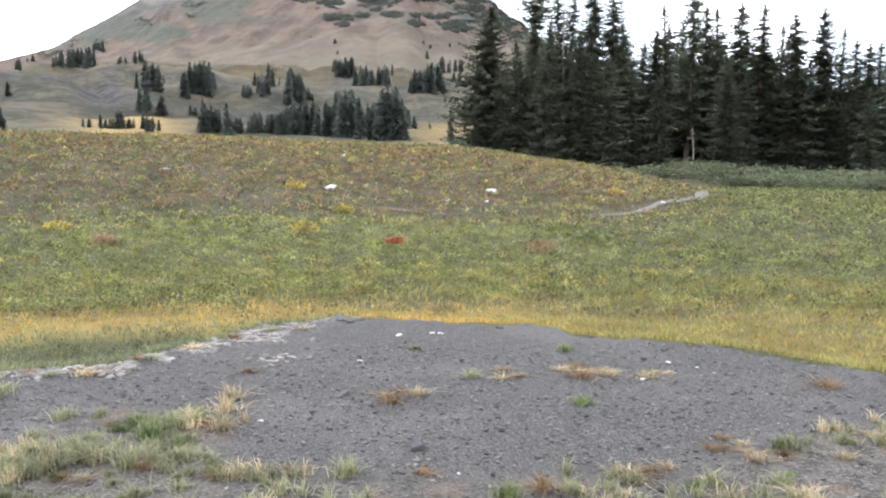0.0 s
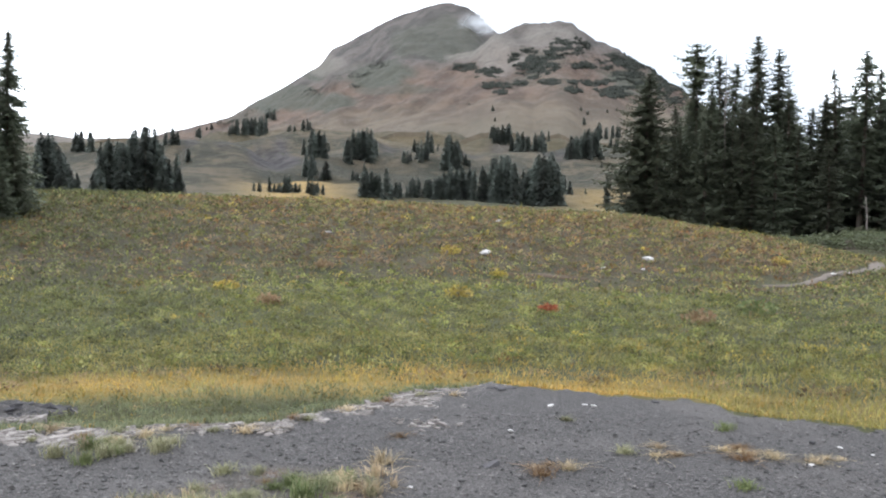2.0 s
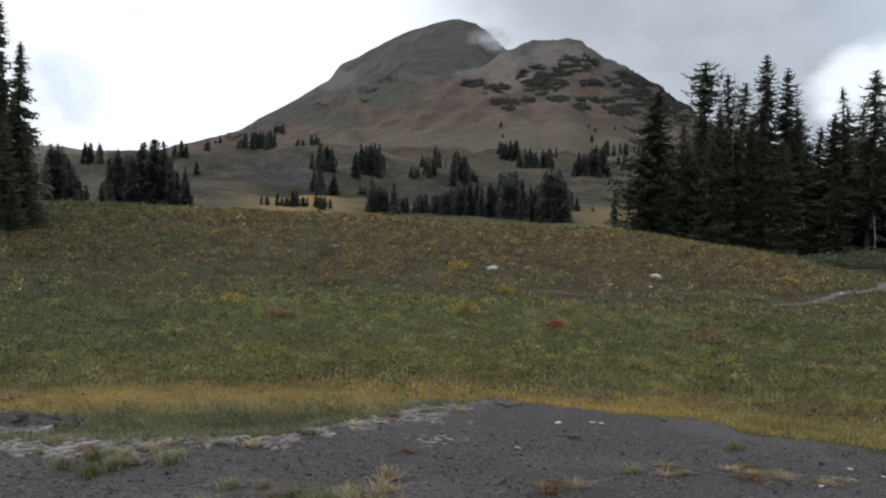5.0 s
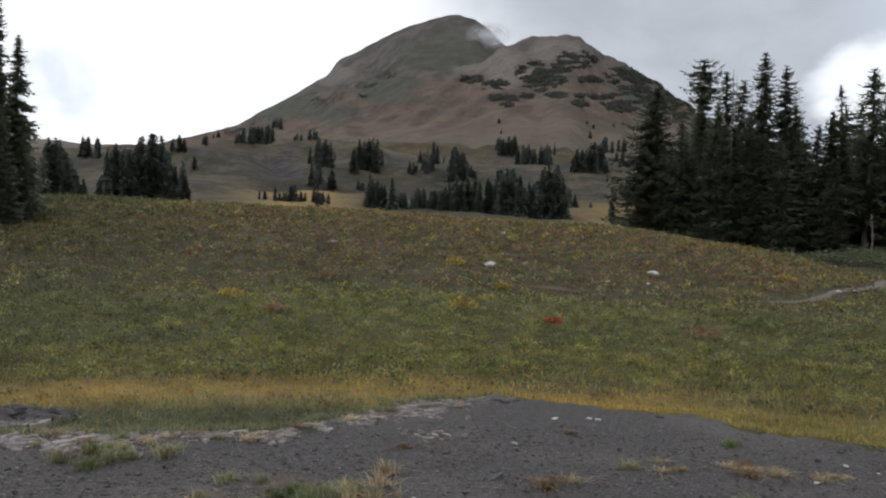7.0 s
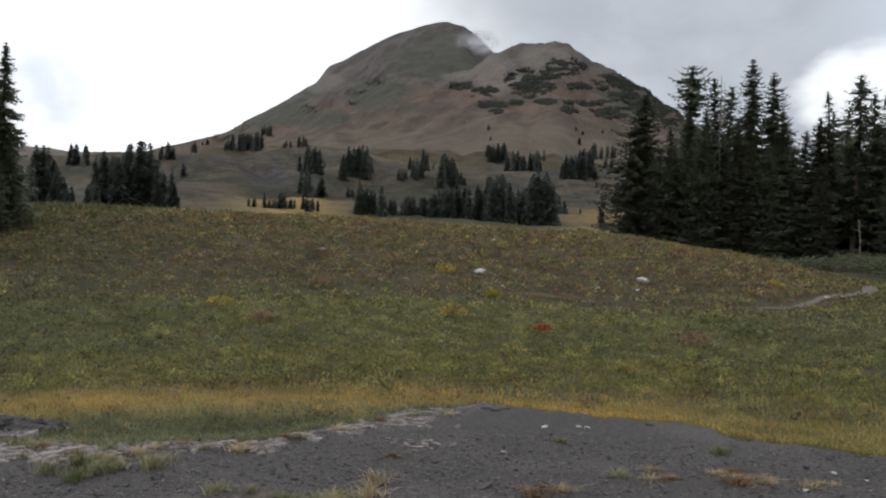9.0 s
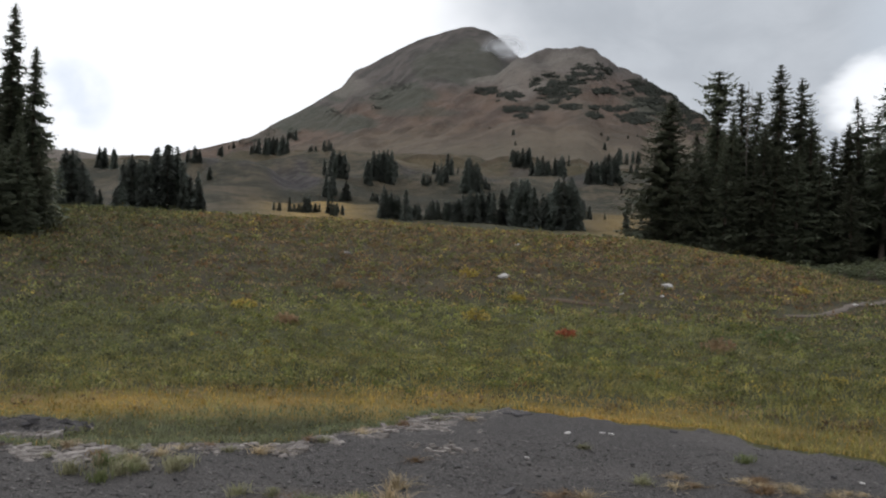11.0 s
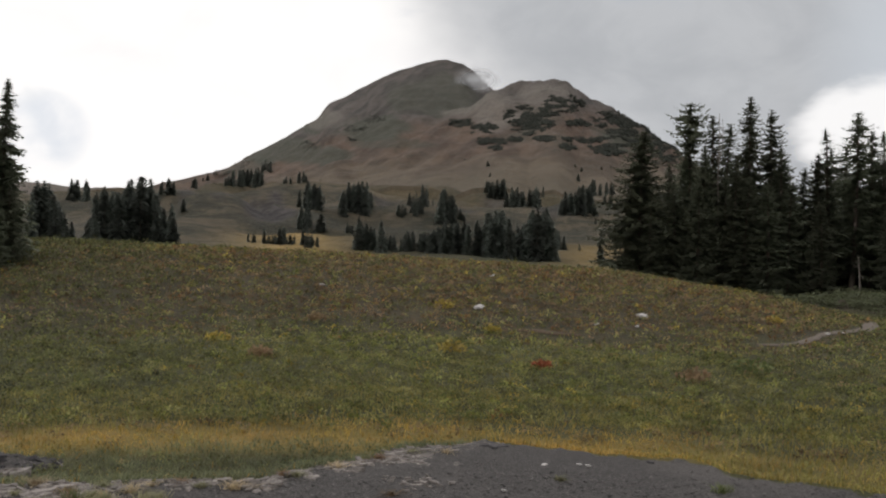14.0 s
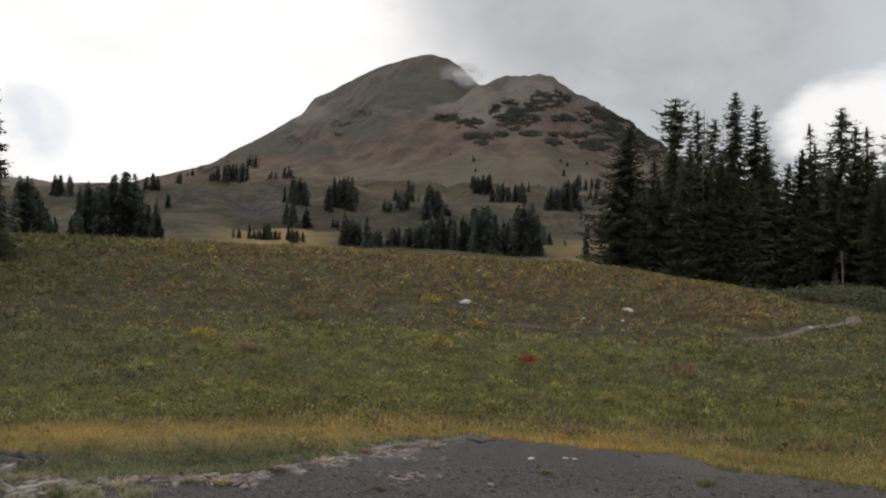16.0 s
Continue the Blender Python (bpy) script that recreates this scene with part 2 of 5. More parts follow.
M_GROUND = ground_material()
M_MOUNTAIN = mountain_material()
M_GRAVEL = gravel_material()
M_CHIP = stone_material("shale_chip", (0.03, 0.028, 0.0285), (0.19, 0.176, 0.168))
M_PALE = stone_material("pale_limestone", (0.11, 0.096, 0.088), (0.37, 0.335, 0.312))
M_WHITE = stone_material("bleached_white_rock", (0.36, 0.34, 0.33), (0.56, 0.54, 0.52))
M_DARK = stone_material("dark_shale_slab", (0.045, 0.042, 0.045), (0.09, 0.085, 0.088))
M_BARK = bark_material("spruce_bark", (0.075, 0.058, 0.046), (0.2, 0.165, 0.14))
M_SNAG = bark_material("weathered_dead_wood", (0.13, 0.11, 0.095), (0.25, 0.22, 0.2))
M_NEEDLE = leafy("spruce_needles", (0.094, 0.106, 0.076), (0.152, 0.163, 0.113), (0.132, 0.143, 0.098), 0.6, True, 0.35)
# distance haze is put into the far needles as a paler, greyer green
M_NEEDLE_FAR = leafy("hazed_fir_needles", (0.1, 0.115, 0.1), (0.13, 0.145, 0.125), (0.118, 0.132, 0.113), 0.8, True, 0.5)
M_SCRUB = leafy("krummholz_needles", (0.018, 0.022, 0.016), (0.03, 0.034, 0.024))
M_BENCH = leafy("bench_bush_leaves", (0.03, 0.033, 0.02), (0.06, 0.06, 0.036), glow=0.0)
M_WILLOW = leafy("willow_leaves", (0.055, 0.066, 0.038), (0.12, 0.128, 0.07), (0.095, 0.108, 0.058), 0.65, True)
M_GREEN = leafy("green_forb_leaves", (0.1, 0.118, 0.033), (0.205, 0.21, 0.062), (0.175, 0.183, 0.052), by_plant=True)
M_SAGE = leafy("sage_grey_green_leaves", (0.105, 0.108, 0.042), (0.215, 0.2, 0.077), by_plant=True)
# real sagebrush colour, also used as shadow green among the lighter plants
M_DUSK = leafy("dark_sagebrush_and_shade_leaves", (0.06, 0.068, 0.028), (0.13, 0.133, 0.055), by_plant=True)
M_OLIVE = leafy("olive_dry_leaves", (0.12, 0.088, 0.047), (0.215, 0.155, 0.082), by_plant=True)
M_YELLOW = leafy("yellowing_leaves", (0.18, 0.145, 0.034), (0.32, 0.245, 0.06), by_plant=True)
M_RUST = leafy("rust_red_leaves", (0.135, 0.07, 0.03), (0.25, 0.135, 0.055), by_plant=True)
M_BROWN = leafy("brown_seed_heads", (0.118, 0.08, 0.046), (0.215, 0.148, 0.088), by_plant=True)
M_WITHER = leafy("withered_brown_stalks", (0.11, 0.068, 0.036), (0.24, 0.155, 0.085))
M_SCARLET = leafy("scarlet_leaves", (0.16, 0.05, 0.025), (0.33, 0.12, 0.055))
M_GOLD = leafy("golden_autumn_grass", (0.235, 0.155, 0.034), (0.42, 0.275, 0.072))
M_TURF = leafy("meadow_grass_blades", (0.131, 0.129, 0.036), (0.281, 0.234, 0.072))
M_TUFT = leafy("sage_green_grass", (0.125, 0.13, 0.07), (0.29, 0.275, 0.165))
M_FRONT = leafy("short_grey_green_grass", (0.078, 0.096, 0.05), (0.175, 0.187, 0.103), (0.155, 0.155, 0.072))
M_FRESH = leafy("fresh_green_grass", (0.08, 0.105, 0.04), (0.175, 0.195, 0.08))
M_STRAW = leafy("bleached_straw", (0.25, 0.19, 0.11), (0.5, 0.4, 0.26))
M_EARTH = stone_material("bare_reddish_earth", (0.06, 0.042, 0.029), (0.11, 0.078, 0.053))
M_TRAIL = stone_material("bare_trodden_earth", (0.12, 0.097, 0.08), (0.19, 0.157, 0.133))


# ---- shapes ----
def fast_mesh(name, verts, faces):
    """A mesh from an (n, 3) array and an (m, k) array of corners."""
    verts, faces = np.asarray(verts, dtype=np.float32), np.asarray(faces, dtype=np.int32)
    me = bpy.data.meshes.new(name)
    k = faces.shape[1]
    me.vertices.add(len(verts))
    me.vertices.foreach_set("co", verts.ravel())
    me.loops.add(faces.size)
    me.loops.foreach_set("vertex_index", faces.ravel())
    me.polygons.add(len(faces))
    me.polygons.foreach_set("loop_start", np.arange(0, faces.size, k, dtype=np.int32))
    me.update(calc_edges=True)
    me.validate()
    return me


def part(name, mesh, mat, parent=None, label="", smooth=False):
    """Links a mesh as one object, under a thing when given."""
    if mat is not None and not mesh.materials:
        mesh.materials.append(mat)
    if smooth:
        mesh.polygons.foreach_set("use_smooth", [True] * len(mesh.polygons))
    ob = new(name, mesh)
    if parent is not None:
        ob.parent = parent
    if label:
        tagged(ob, label)
    return ob


def layer(mesh, name, values):
    a = mesh.attributes.new(name, "FLOAT", "POINT")
    a.data.foreach_set("value", np.asarray(values, dtype=np.float32))


def smooth01(x, lo, hi):
    u = np.clip((np.asarray(x, dtype=float) - lo) / (hi - lo), 0, 1)
    return u * u * (3 - 2 * u)


def vnoise(x, y, seed=0):
    """Smooth value noise in the plane, about -1 to 1."""
    x, y = np.asarray(x, dtype=float), np.asarray(y, dtype=float)
    xi, yi = np.floor(x).astype(np.int64), np.floor(y).astype(np.int64)
    fx, fy = x - xi, y - yi
    fx, fy = fx * fx * (3 - 2 * fx), fy * fy * (3 - 2 * fy)

    def h(i, j):
        v = (i * 374761393 + j * 668265263 + seed * 1442695041) & 0xFFFFFFFF
        v = ((v ^ (v >> 13)) * 1274126177) & 0xFFFFFFFF
        return ((v ^ (v >> 16)) & 0xFFFF) / 32767.5 - 1

    a = h(xi, yi) * (1 - fx) + h(xi + 1, yi) * fx
    b = h(xi, yi + 1) * (1 - fx) + h(xi + 1, yi + 1) * fx
    return a * (1 - fy) + b * fy


def fbm(x, y, octaves=4, seed=0):
    out, amp = 0.0, 0.5
    for k in range(octaves):
        out = out + amp * vnoise(x * 2 ** k + 17.3 * k, y * 2 ** k - 9.1 * k, seed + k)
        amp *= 0.5
    return out


# ---- the lie of the land ----
EYE = 1.6
# crest of the knoll, by bearing: elevation seen from the eye
CREST_AZ = (-180, -70, -36, -30, -23, -17, -11.6, -6.4, -2.9, 1, 3.8, 7.2, 10.3, 12.2, 15.5, 180)
CREST_EL = (-2.2, 0.0, 0.87, 0.97, 0.87, 0.77, 0.6, 0.4, 0.29, 0.17, -0.2, -0.7, -1.2, -1.55, -2.3, -2.3)
# far edge of the gravel, by bearing: distance
PAD_AZ = (-180, -90, -60, -40, -36, -33.5, -32, -26, -20, -16.7, -12.6, -11.0, -6.5, -3, 2.3, 6.3, 9.7, 14.4, 21, 26, 40, 70, 180)
PAD_R = (2.5, 4.5, 6.5, 8.0, 7.6, 7.4, 7.3, 7.3, 7.4, 7.6, 8.1, 8.55, 8.95, 8.8, 8.68, 8.6, 8.15, 8.15, 7.75, 7.45, 7.3, 6.0, 2.5)


def crest_el(az):
    return sum(np.interp(az + d, CREST_AZ, CREST_EL) for d in (-1.6, -0.8, 0, 0.8, 1.6)) / 5


def pad_edge(az):
    return np.interp(az, PAD_AZ, PAD_R) + 0.22 * fbm(az * 0.35, az * 0 + 2.0, 3, 5)


def land(az, r):
    """Height of the ground at a bearing (degrees) and distance (metres)."""
    az, r = np.broadcast_arrays(np.asarray(az, dtype=float), np.asarray(r, dtype=float))
    x, y = r * np.sin(np.radians(az)), r * np.cos(np.radians(az))
    c = crest_el(az)
    near = -0.25 + 0.205 * (1 - smooth01(r - pad_edge(az), -0.05, 1.3))
    r0, rc = 25.0, 46.0
    e0 = math.degrees(math.atan((-0.25 - EYE) / r0))
    u = np.clip((r - r0) / (rc - r0), 0, 1)
    slope = EYE + r * np.tan(np.radians(e0 + (c - e0) * (1 - (1 - u) ** 2)))
    # beyond the crest: a dip, then benches rising to the mountain
    back = 1 - smooth01(az, 3, 14)
    back = back * smooth01(az, -95, -38) * (0.8 + 0.2 * smooth01(az, -33, -22))
    e1 = c - 0.8 * (1 - smooth01(az, 3, 12)) + smooth01(az, 12, 15.5) * 1.2
    far = np.zeros_like(r)
    lr = np.log(np.maximum(r, 1.0))
    knots = np.log(np.array([46.0, 100.0, 160.0, 235.0, 330.0, 430.0, 560.0, 700.0]))
    rise = np.array([0.0, 0.0, 0.14, 0.22, 0.45, 0.71, 0.93, 1.0])
    s = sum(np.interp(lr + d, knots, rise) for d in (-0.08, 0, 0.08)) / 3
    top = 5.0 * back + (1 - back) * (-0.3)
    e_far = e1 + (top - e1) * s
    dip = smooth01(r, rc, 95.0)
    el = c + (e_far - c) * dip
    bumps = fbm(x / 75, y / 75, 4, 11) * 9.0 * smooth01(r, 270, 430) * back
    bumps = bumps - 10.0 * np.maximum(0, 0.16 - np.abs(fbm(x / 110 + 3.1, y / 190, 3, 23))) / 0.16 * smooth01(r, 260, 420) * back
    bumps = bumps + fbm(x / 16, y / 16, 3, 21) * 2.0 * smooth01(r, 130, 300) * back
    # a rounded knob on the left, and hollows washed out of the bench
    knob = 7.0 * np.exp(-((az + 24) / 3.2) ** 2 - ((r - 440) / 75) ** 2)
    hollow = 7.0 * np.exp(-((az + 20.0) / 1.3) ** 2 - ((r - 430) / 60) ** 2) + 9.0 * np.exp(-((az + 12.7) / 1.0) ** 2 - ((r - 520) / 55) ** 2)
    hollow = hollow + 2.5 * np.exp(-((az + 7.7) / 0.8) ** 2 - ((r - 480) / 60) ** 2) + 1.5 * np.exp(-((az + 2.6) / 0.9) ** 2 - ((r - 470) / 60) ** 2)
    bumps = bumps + (knob - hollow) * back
    rr = np.minimum(r, 700.0)
    beyond = EYE + rr * np.tan(np.radians(el)) + bumps
    z = np.where(r < r0, near, np.where(r < rc, slope, beyond))
    z = z + 0.10 * fbm(x / 2.2, y / 2.2, 3, 31) * smooth01(r, 9, 13) * (1 - smooth01(r, 60, 90))
    return z


# ridge lines of the mountain: bearing, elevation
MAIN_AZ = (-34, -28, -24.4, -22.6, -20.3, -17.6, -17.1, -16.5, -15.6, -13.5, -12.1, -10.4, -9.3, -8.3, -7.4, -6.4, -3, 2, 20)
MAIN_EL = (3.0, 4.1, 5.15, 5.73, 7.1, 8.7, 8.95, 9.95, 10.35, 11.5, 12.2, 12.68, 12.83, 12.64, 12.12, 11.1, 8.8, 6, 2)
SPUR_AZ = (-34, -24, -16.8, -14.1, -12, -10, -8.6, -6.4, -4.8, -3.7, -2.8, -1.8, -0.7, 0.6, 3.3, 4.6, 6.9, 9, 12, 18, 24, 30)
SPUR_EL = (2.6, 3.6, 5.5, 6.4, 7.35, 8.75, 9.8, 11.0, 11.4, 11.78, 11.79, 11.5, 10.8, 10.1, 8.5, 7.7, 6.1, 4.8, 3.2, 2.2, 1.6, 1.0)


def peak_layer(az, r, azs, els, dist, power):
    el = sum(np.interp(az + d, azs, els) for d in (-0.15, 0, 0.15)) / 3
    foot = 660.0
    z0 = land(az, np.full_like(r, foot)) - 2.0
    z1 = EYE + dist * np.tan(np.radians(el))
    u = np.clip((r - foot) / (dist - foot), 0, 1)
    front = z0 + (z1 - z0) * (0.25 * u + 0.75 * u ** power)
    return np.where(r <= dist, front, z1 - (r - dist) * 0.55)


def mountain(az, r):
    az, r = np.broadcast_arrays(np.asarray(az, dtype=float), np.asarray(r, dtype=float))
    x, y = r * np.sin(np.radians(az)), r * np.cos(np.radians(az))
    a = peak_layer(az, r, MAIN_AZ, MAIN_EL, 2300.0, 1.9)
    b = peak_layer(az, r, SPUR_AZ, SPUR_EL, 1750.0, 1.45)
    k = 14.0
    z = np.maximum(a, b) + k * np.exp(-np.abs(a - b) / k) * 0.35
    gully = np.abs(fbm(x / 110, y / 420, 5, 41))
    grow = smooth01(r, 760, 1500)
    return z + grow * (1 - 0.65 * smooth01(r, 2000, 2250)) * (6.0 - 34.0 * gully * (1 - 0.55 * smooth01(r, 1500, 1750)) + 13.0 * fbm(x / 48, y / 60, 5, 47) + 4.0 * fbm(x / 14, y / 24, 3, 49))


def terrain(az, r):
    g = land(az, r)
    return np.where(np.asarray(r) > 662, np.maximum(g, mountain(az, r)), g)


def spot(az, el, start=60.0):
    """Where the line of sight at a bearing and elevation first meets the land beyond start."""
    r = np.geomspace(start, 2300.0, 900)
    z = terrain(np.full_like(r, az), r)
    e = np.degrees(np.arctan2(z - EYE, r))
    hit = np.nonzero(e >= el)[0]
    i = hit[0] if len(hit) else int(np.argmax(e))
    return r[i], z[i]


def at(az, r, z=None):
    a = radians(az)
    return Vector((r * math.sin(a), r * math.cos(a), float(land(az, r)) if z is None else z))


def build_ground():
    az = np.concatenate([np.arange(-180, -46, 3.0), np.arange(-46, 42, 0.34), np.arange(42, 180, 3.0)])
    r = np.concatenate([np.linspace(0.6, 9.6, 36), np.geomspace(9.9, 4700, 165)])
    A, Rr = np.meshgrid(az, r)
    z = land(A, Rr)
    # under the gravel sheet the soil lies a little lower
    z = z - 0.05 * (Rr < pad_edge(A) - 0.1)
    x, y = Rr * np.sin(np.radians(A)), Rr * np.cos(np.radians(A))
    V = np.stack([x, y, z], -1).reshape(-1, 3)
    na, nr = len(az), len(r)
    i, j = np.meshgrid(np.arange(nr - 1), np.arange(na), indexing="ij")
    jn = (j + 1) % na
    F = np.stack([i * na + j, i * na + jn, (i + 1) * na + jn, (i + 1) * na + j], -1).reshape(-1, 4)[:, ::-1]
    V = np.vstack([V, [[0, 0, -0.05]]])
    me = fast_mesh("ground", V, F)
    bm = bmesh.new()
    bm.from_mesh(me)
    bm.verts.ensure_lookup_table()
    c = bm.verts[len(V) - 1]
    for q in range(na):
        bm.faces.new((c, bm.verts[(q + 1) % na], bm.verts[q]))
    bmesh.ops.recalc_face_normals(bm, faces=bm.faces)
    bm.to_mesh(me)
    bm.free()
    a, d = np.append(A.ravel(), 0), np.append(Rr.ravel(), 0)
    X, Y = V[:, 0], V[:, 1]
    wob = fbm(X / 3, Y / 3, 3, 61)
    layer(me, "knoll", smooth01(d + 6 * wob, 22, 30) * (1 - smooth01(a, 13, 17)) * (1 - smooth01(d, 60, 120)))
    layer(me, "gold", (1 - 0.5 * smooth01(a, 2, 14)) * smooth01(d + 0.8 * wob + 1.1 * smooth01(a, -9, 0), 9.2, 9.8) * (1 - smooth01(d + 2.2 * wob, 10.3, 11.6)))
    dry = smooth01(d, 48, 90) * (1 - smooth01(d + 50 * fbm(X / 40, Y / 40, 3, 63), 290, 345)) * (1 - smooth01(a, 4, 12))
    dry = dry * np.clip(np.exp(-((a + 18.5) / 3.2) ** 2) + 0.6 * np.exp(-((a - 0.5) / 2.8) ** 2), 0, 1)
    lip = smooth01(d + 60 * fbm(X / 40, Y / 40, 3, 64), 500, 570) * (1 - smooth01(d, 700, 800)) * smooth01(fbm(X / 70, Y / 70, 3, 65), -0.25, 0.15)
    layer(me, "dry", np.clip(dry * 0.95 + lip * 0.12, 0, 1))
    layer(me, "bench", smooth01(d, 150, 280))

    def patch(az0, r0, w, h):
        q = ((a - az0) / w) ** 2 + ((d - r0) / h) ** 2 + 0.9 * fbm(X / 12, Y / 12, 3, 67)
        return 1 - smooth01(q, 0.5, 1.1)

    # scree patches; those over the hollows also carry painted gully shade
    layer(me, "scree", np.clip(0.9 * patch(-23.0, 420, 0.9, 40) + 1.0 * patch(-20.0, 430, 1.8, 85) + 0.6 * patch(-24.6, 450, 0.7, 50) + 0.6 * patch(-5.5, 600, 1.6, 30) + 0.7 * patch(-12.8, 540, 1.1, 40)
                               + 0.5 * patch(-8, 470, 0.9, 30) + 0.5 * patch(-2.4, 480, 1.4, 40), 0, 1))
    ob = part("ground", me, M_GROUND, smooth=True)
    tagged(ob, "autumn mountain meadow of turf, forbs and dry grass rising to a low knoll", "meadow", kind="structure")


def build_mountain():
    az = np.arange(-34, 30, 0.16)
    r = np.concatenate([np.linspace(640, 1500, 75), np.linspace(1510, 2350, 75), np.linspace(2370, 3300, 20)])
    A, Rr = np.meshgrid(az, r)
    z = mountain(A, Rr)
    edge = np.minimum(smooth01(A, -34, -31), 1 - smooth01(A, 26, 29.8))
    z = z * edge - 20 * (1 - edge)
    z = np.where(Rr < 662, -5, z)
    X, Y = Rr * np.sin(np.radians(A)), Rr * np.cos(np.radians(A))
    na, nr = len(az), len(r)
    i, j = np.meshgrid(np.arange(nr - 1), np.arange(na - 1), indexing="ij")
    F = np.stack([i * na + j, (i + 1) * na + j, (i + 1) * na + j + 1, i * na + j + 1], -1).reshape(-1, 4)
    me = fast_mesh("mountain", np.stack([X, Y, z], -1).reshape(-1, 3), F[:, ::-1])
    a, el = A.ravel(), np.degrees(np.arctan2(z, Rr)).ravel()
    d = Rr.ravel()
    X, Y = X.ravel(), Y.ravel()
    n1 = fbm(X / 130, Y / 260, 4, 71)

    def patch(az0, el0, w, h, soft=0.9):
        q = ((a - az0) / w) ** 2 + ((el - el0) / h) ** 2 + soft * n1 * 2
        return 1 - smooth01(q, 0.4, 1.3)

    back = smooth01(d, 1780, 1850)
    green = 0.75 * patch(-10.2, 11.0, 3.2, 1.3) + 0.95 * patch(-14.3, 8.7, 3.2, 0.7) + 0.9 * patch(-18.8, 6.9, 3.2, 0.75) + 0.6 * patch(-12.5, 7.8, 2.5, 0.4)
    green = green + 0.5 * patch(-21.5, 6.0, 2.0, 0.6) + 0.45 * patch(-0.5, 8.4, 4.5, 0.8) + 0.9 * patch(2.5, 8.3, 3.0, 0.9) + 0.4 * patch(-3.4, 9.6, 2.0, 0.9)
    layer(me, "green", np.clip(green, 0, 1))
    pale = 0.7 * patch(-6.6, 9.9, 2.2, 1.2) * (1 - back) + 0.7 * patch(-2.9, 11.0, 2.2, 0.9) + 0.6 * patch(-16.0, 9.0, 1.6, 0.6)
    layer(me, "pale", np.clip(pale, 0, 1))
    ob = part("mountain", me, M_MOUNTAIN, smooth=True)
    tagged(ob, "bare brown double-peaked mountain of scree and alpine grass", "mountain", kind="structure")
    # a low ridge on the horizon behind the benches
    az = np.arange(-62, -20, 0.25)
    r = np.linspace(3000, 3800, 24)
    A, Rr = np.meshgrid(az, r)
    e = 4.42 + 0.16 * fbm(A / 2.2, A * 0, 4, 81) - 0.9 * smooth01(A, -30, -22) - 0.02 * (A + 33)
    u = (Rr - 3000) / 500
    X, Y = Rr * np.sin(np.radians(A)), Rr * np.cos(np.radians(A))
    z = 3500 * np.tan(np.radians(e)) * np.where(u < 1, u ** 0.8, 1 - (u - 1) * 0.8) + 12 * fbm(X / 120, Y / 120, 4, 83)
    na, nr = len(az), len(r)
    i, j = np.meshgrid(np.arange(nr - 1), np.arange(na - 1), indexing="ij")
    F = np.stack([i * na + j, (i + 1) * na + j, (i + 1) * na + j + 1, i * na + j + 1], -1).reshape(-1, 4)
    me = fast_mesh("distant_ridge", np.stack([X, Y, z], -1).reshape(-1, 3), F[:, ::-1])
    layer(me, "green", np.full(A.size, 0.1))
    layer(me, "pale", np.full(A.size, 0.8))
    tagged(part("distant_ridge", me, M_MOUNTAIN, smooth=True), "low bare grey ridge on the far horizon", "ridge", kind="structure")


def build_cloud():
    """A wisp of cloud drifting off the saddle between the two summits."""
    m, n, bsdf = material("cloud_vapour", 1.0)
    n.put(bsdf.inputs["Base Color"], (0.62, 0.635, 0.66, 1.0))
    bsdf.inputs["Specular IOR Level"].default_value = 0.0
    co = n.add("ShaderNodeNewGeometry").outputs["Position"]
    soft = n.ramp(n.math("ADD", attr(n, "body"), n.math("MULTIPLY", n.math("SUBTRACT", n.noise(co, 0.006, 3.0, 0.45, 0.2), 0.5), 0.35)), 0.05, 1.0)
    n.put(bsdf.inputs["Alpha"], n.math("MULTIPLY", soft, 0.6))
    az, e = np.meshgrid(np.linspace(-9.6, -3.2, 60), np.linspace(10.6, 13.2, 40))
    u = np.hypot((az + 7.3) / 2.0, (e - 11.7) / 1.1)
    r = 2050.0 + 30 * fbm(az, e, 3, 141)
    V = np.stack([r * np.sin(np.radians(az)), r * np.cos(np.radians(az)), EYE + r * np.tan(np.radians(e))], -1).reshape(-1, 3)
    na, nr = az.shape[1], az.shape[0]
    i, j = np.meshgrid(np.arange(nr - 1), np.arange(na - 1), indexing="ij")
    me = fast_mesh("cloud", V, np.stack([i * na + j, i * na + j + 1, (i + 1) * na + j + 1, (i + 1) * na + j], -1).reshape(-1, 4))
    layer(me, "body", (1 - smooth01(u, 0.1, 1.0)).ravel())
    tagged(part("cloud", me, m, smooth=True), "thin wisp of grey cloud drifting off the summit", "cloud", kind="structure")


build_ground()
build_mountain()
build_cloud()


def pale_band(az, r):
    """How far the gravel's edge is strewn with pale flakes, 0 to 1."""
    wide = np.interp(az, (-40, -36, -33, -28, -22, -18, -15, -11, -8, -5.5), (0.28, 0.32, 0.42, 0.34, 0.28, 0.26, 0.38, 0.68, 0.6, 0.3))
    q = (pad_edge(az) - r) / wide + 1.7 * fbm(np.asarray(az) * 0.9, np.asarray(r) * 3.0, 3, 3)
    return (1 - smooth01(q, 0.55, 1.15)) * smooth01(az, -44, -39) * (1 - smooth01(az, -6.2, -4.6))


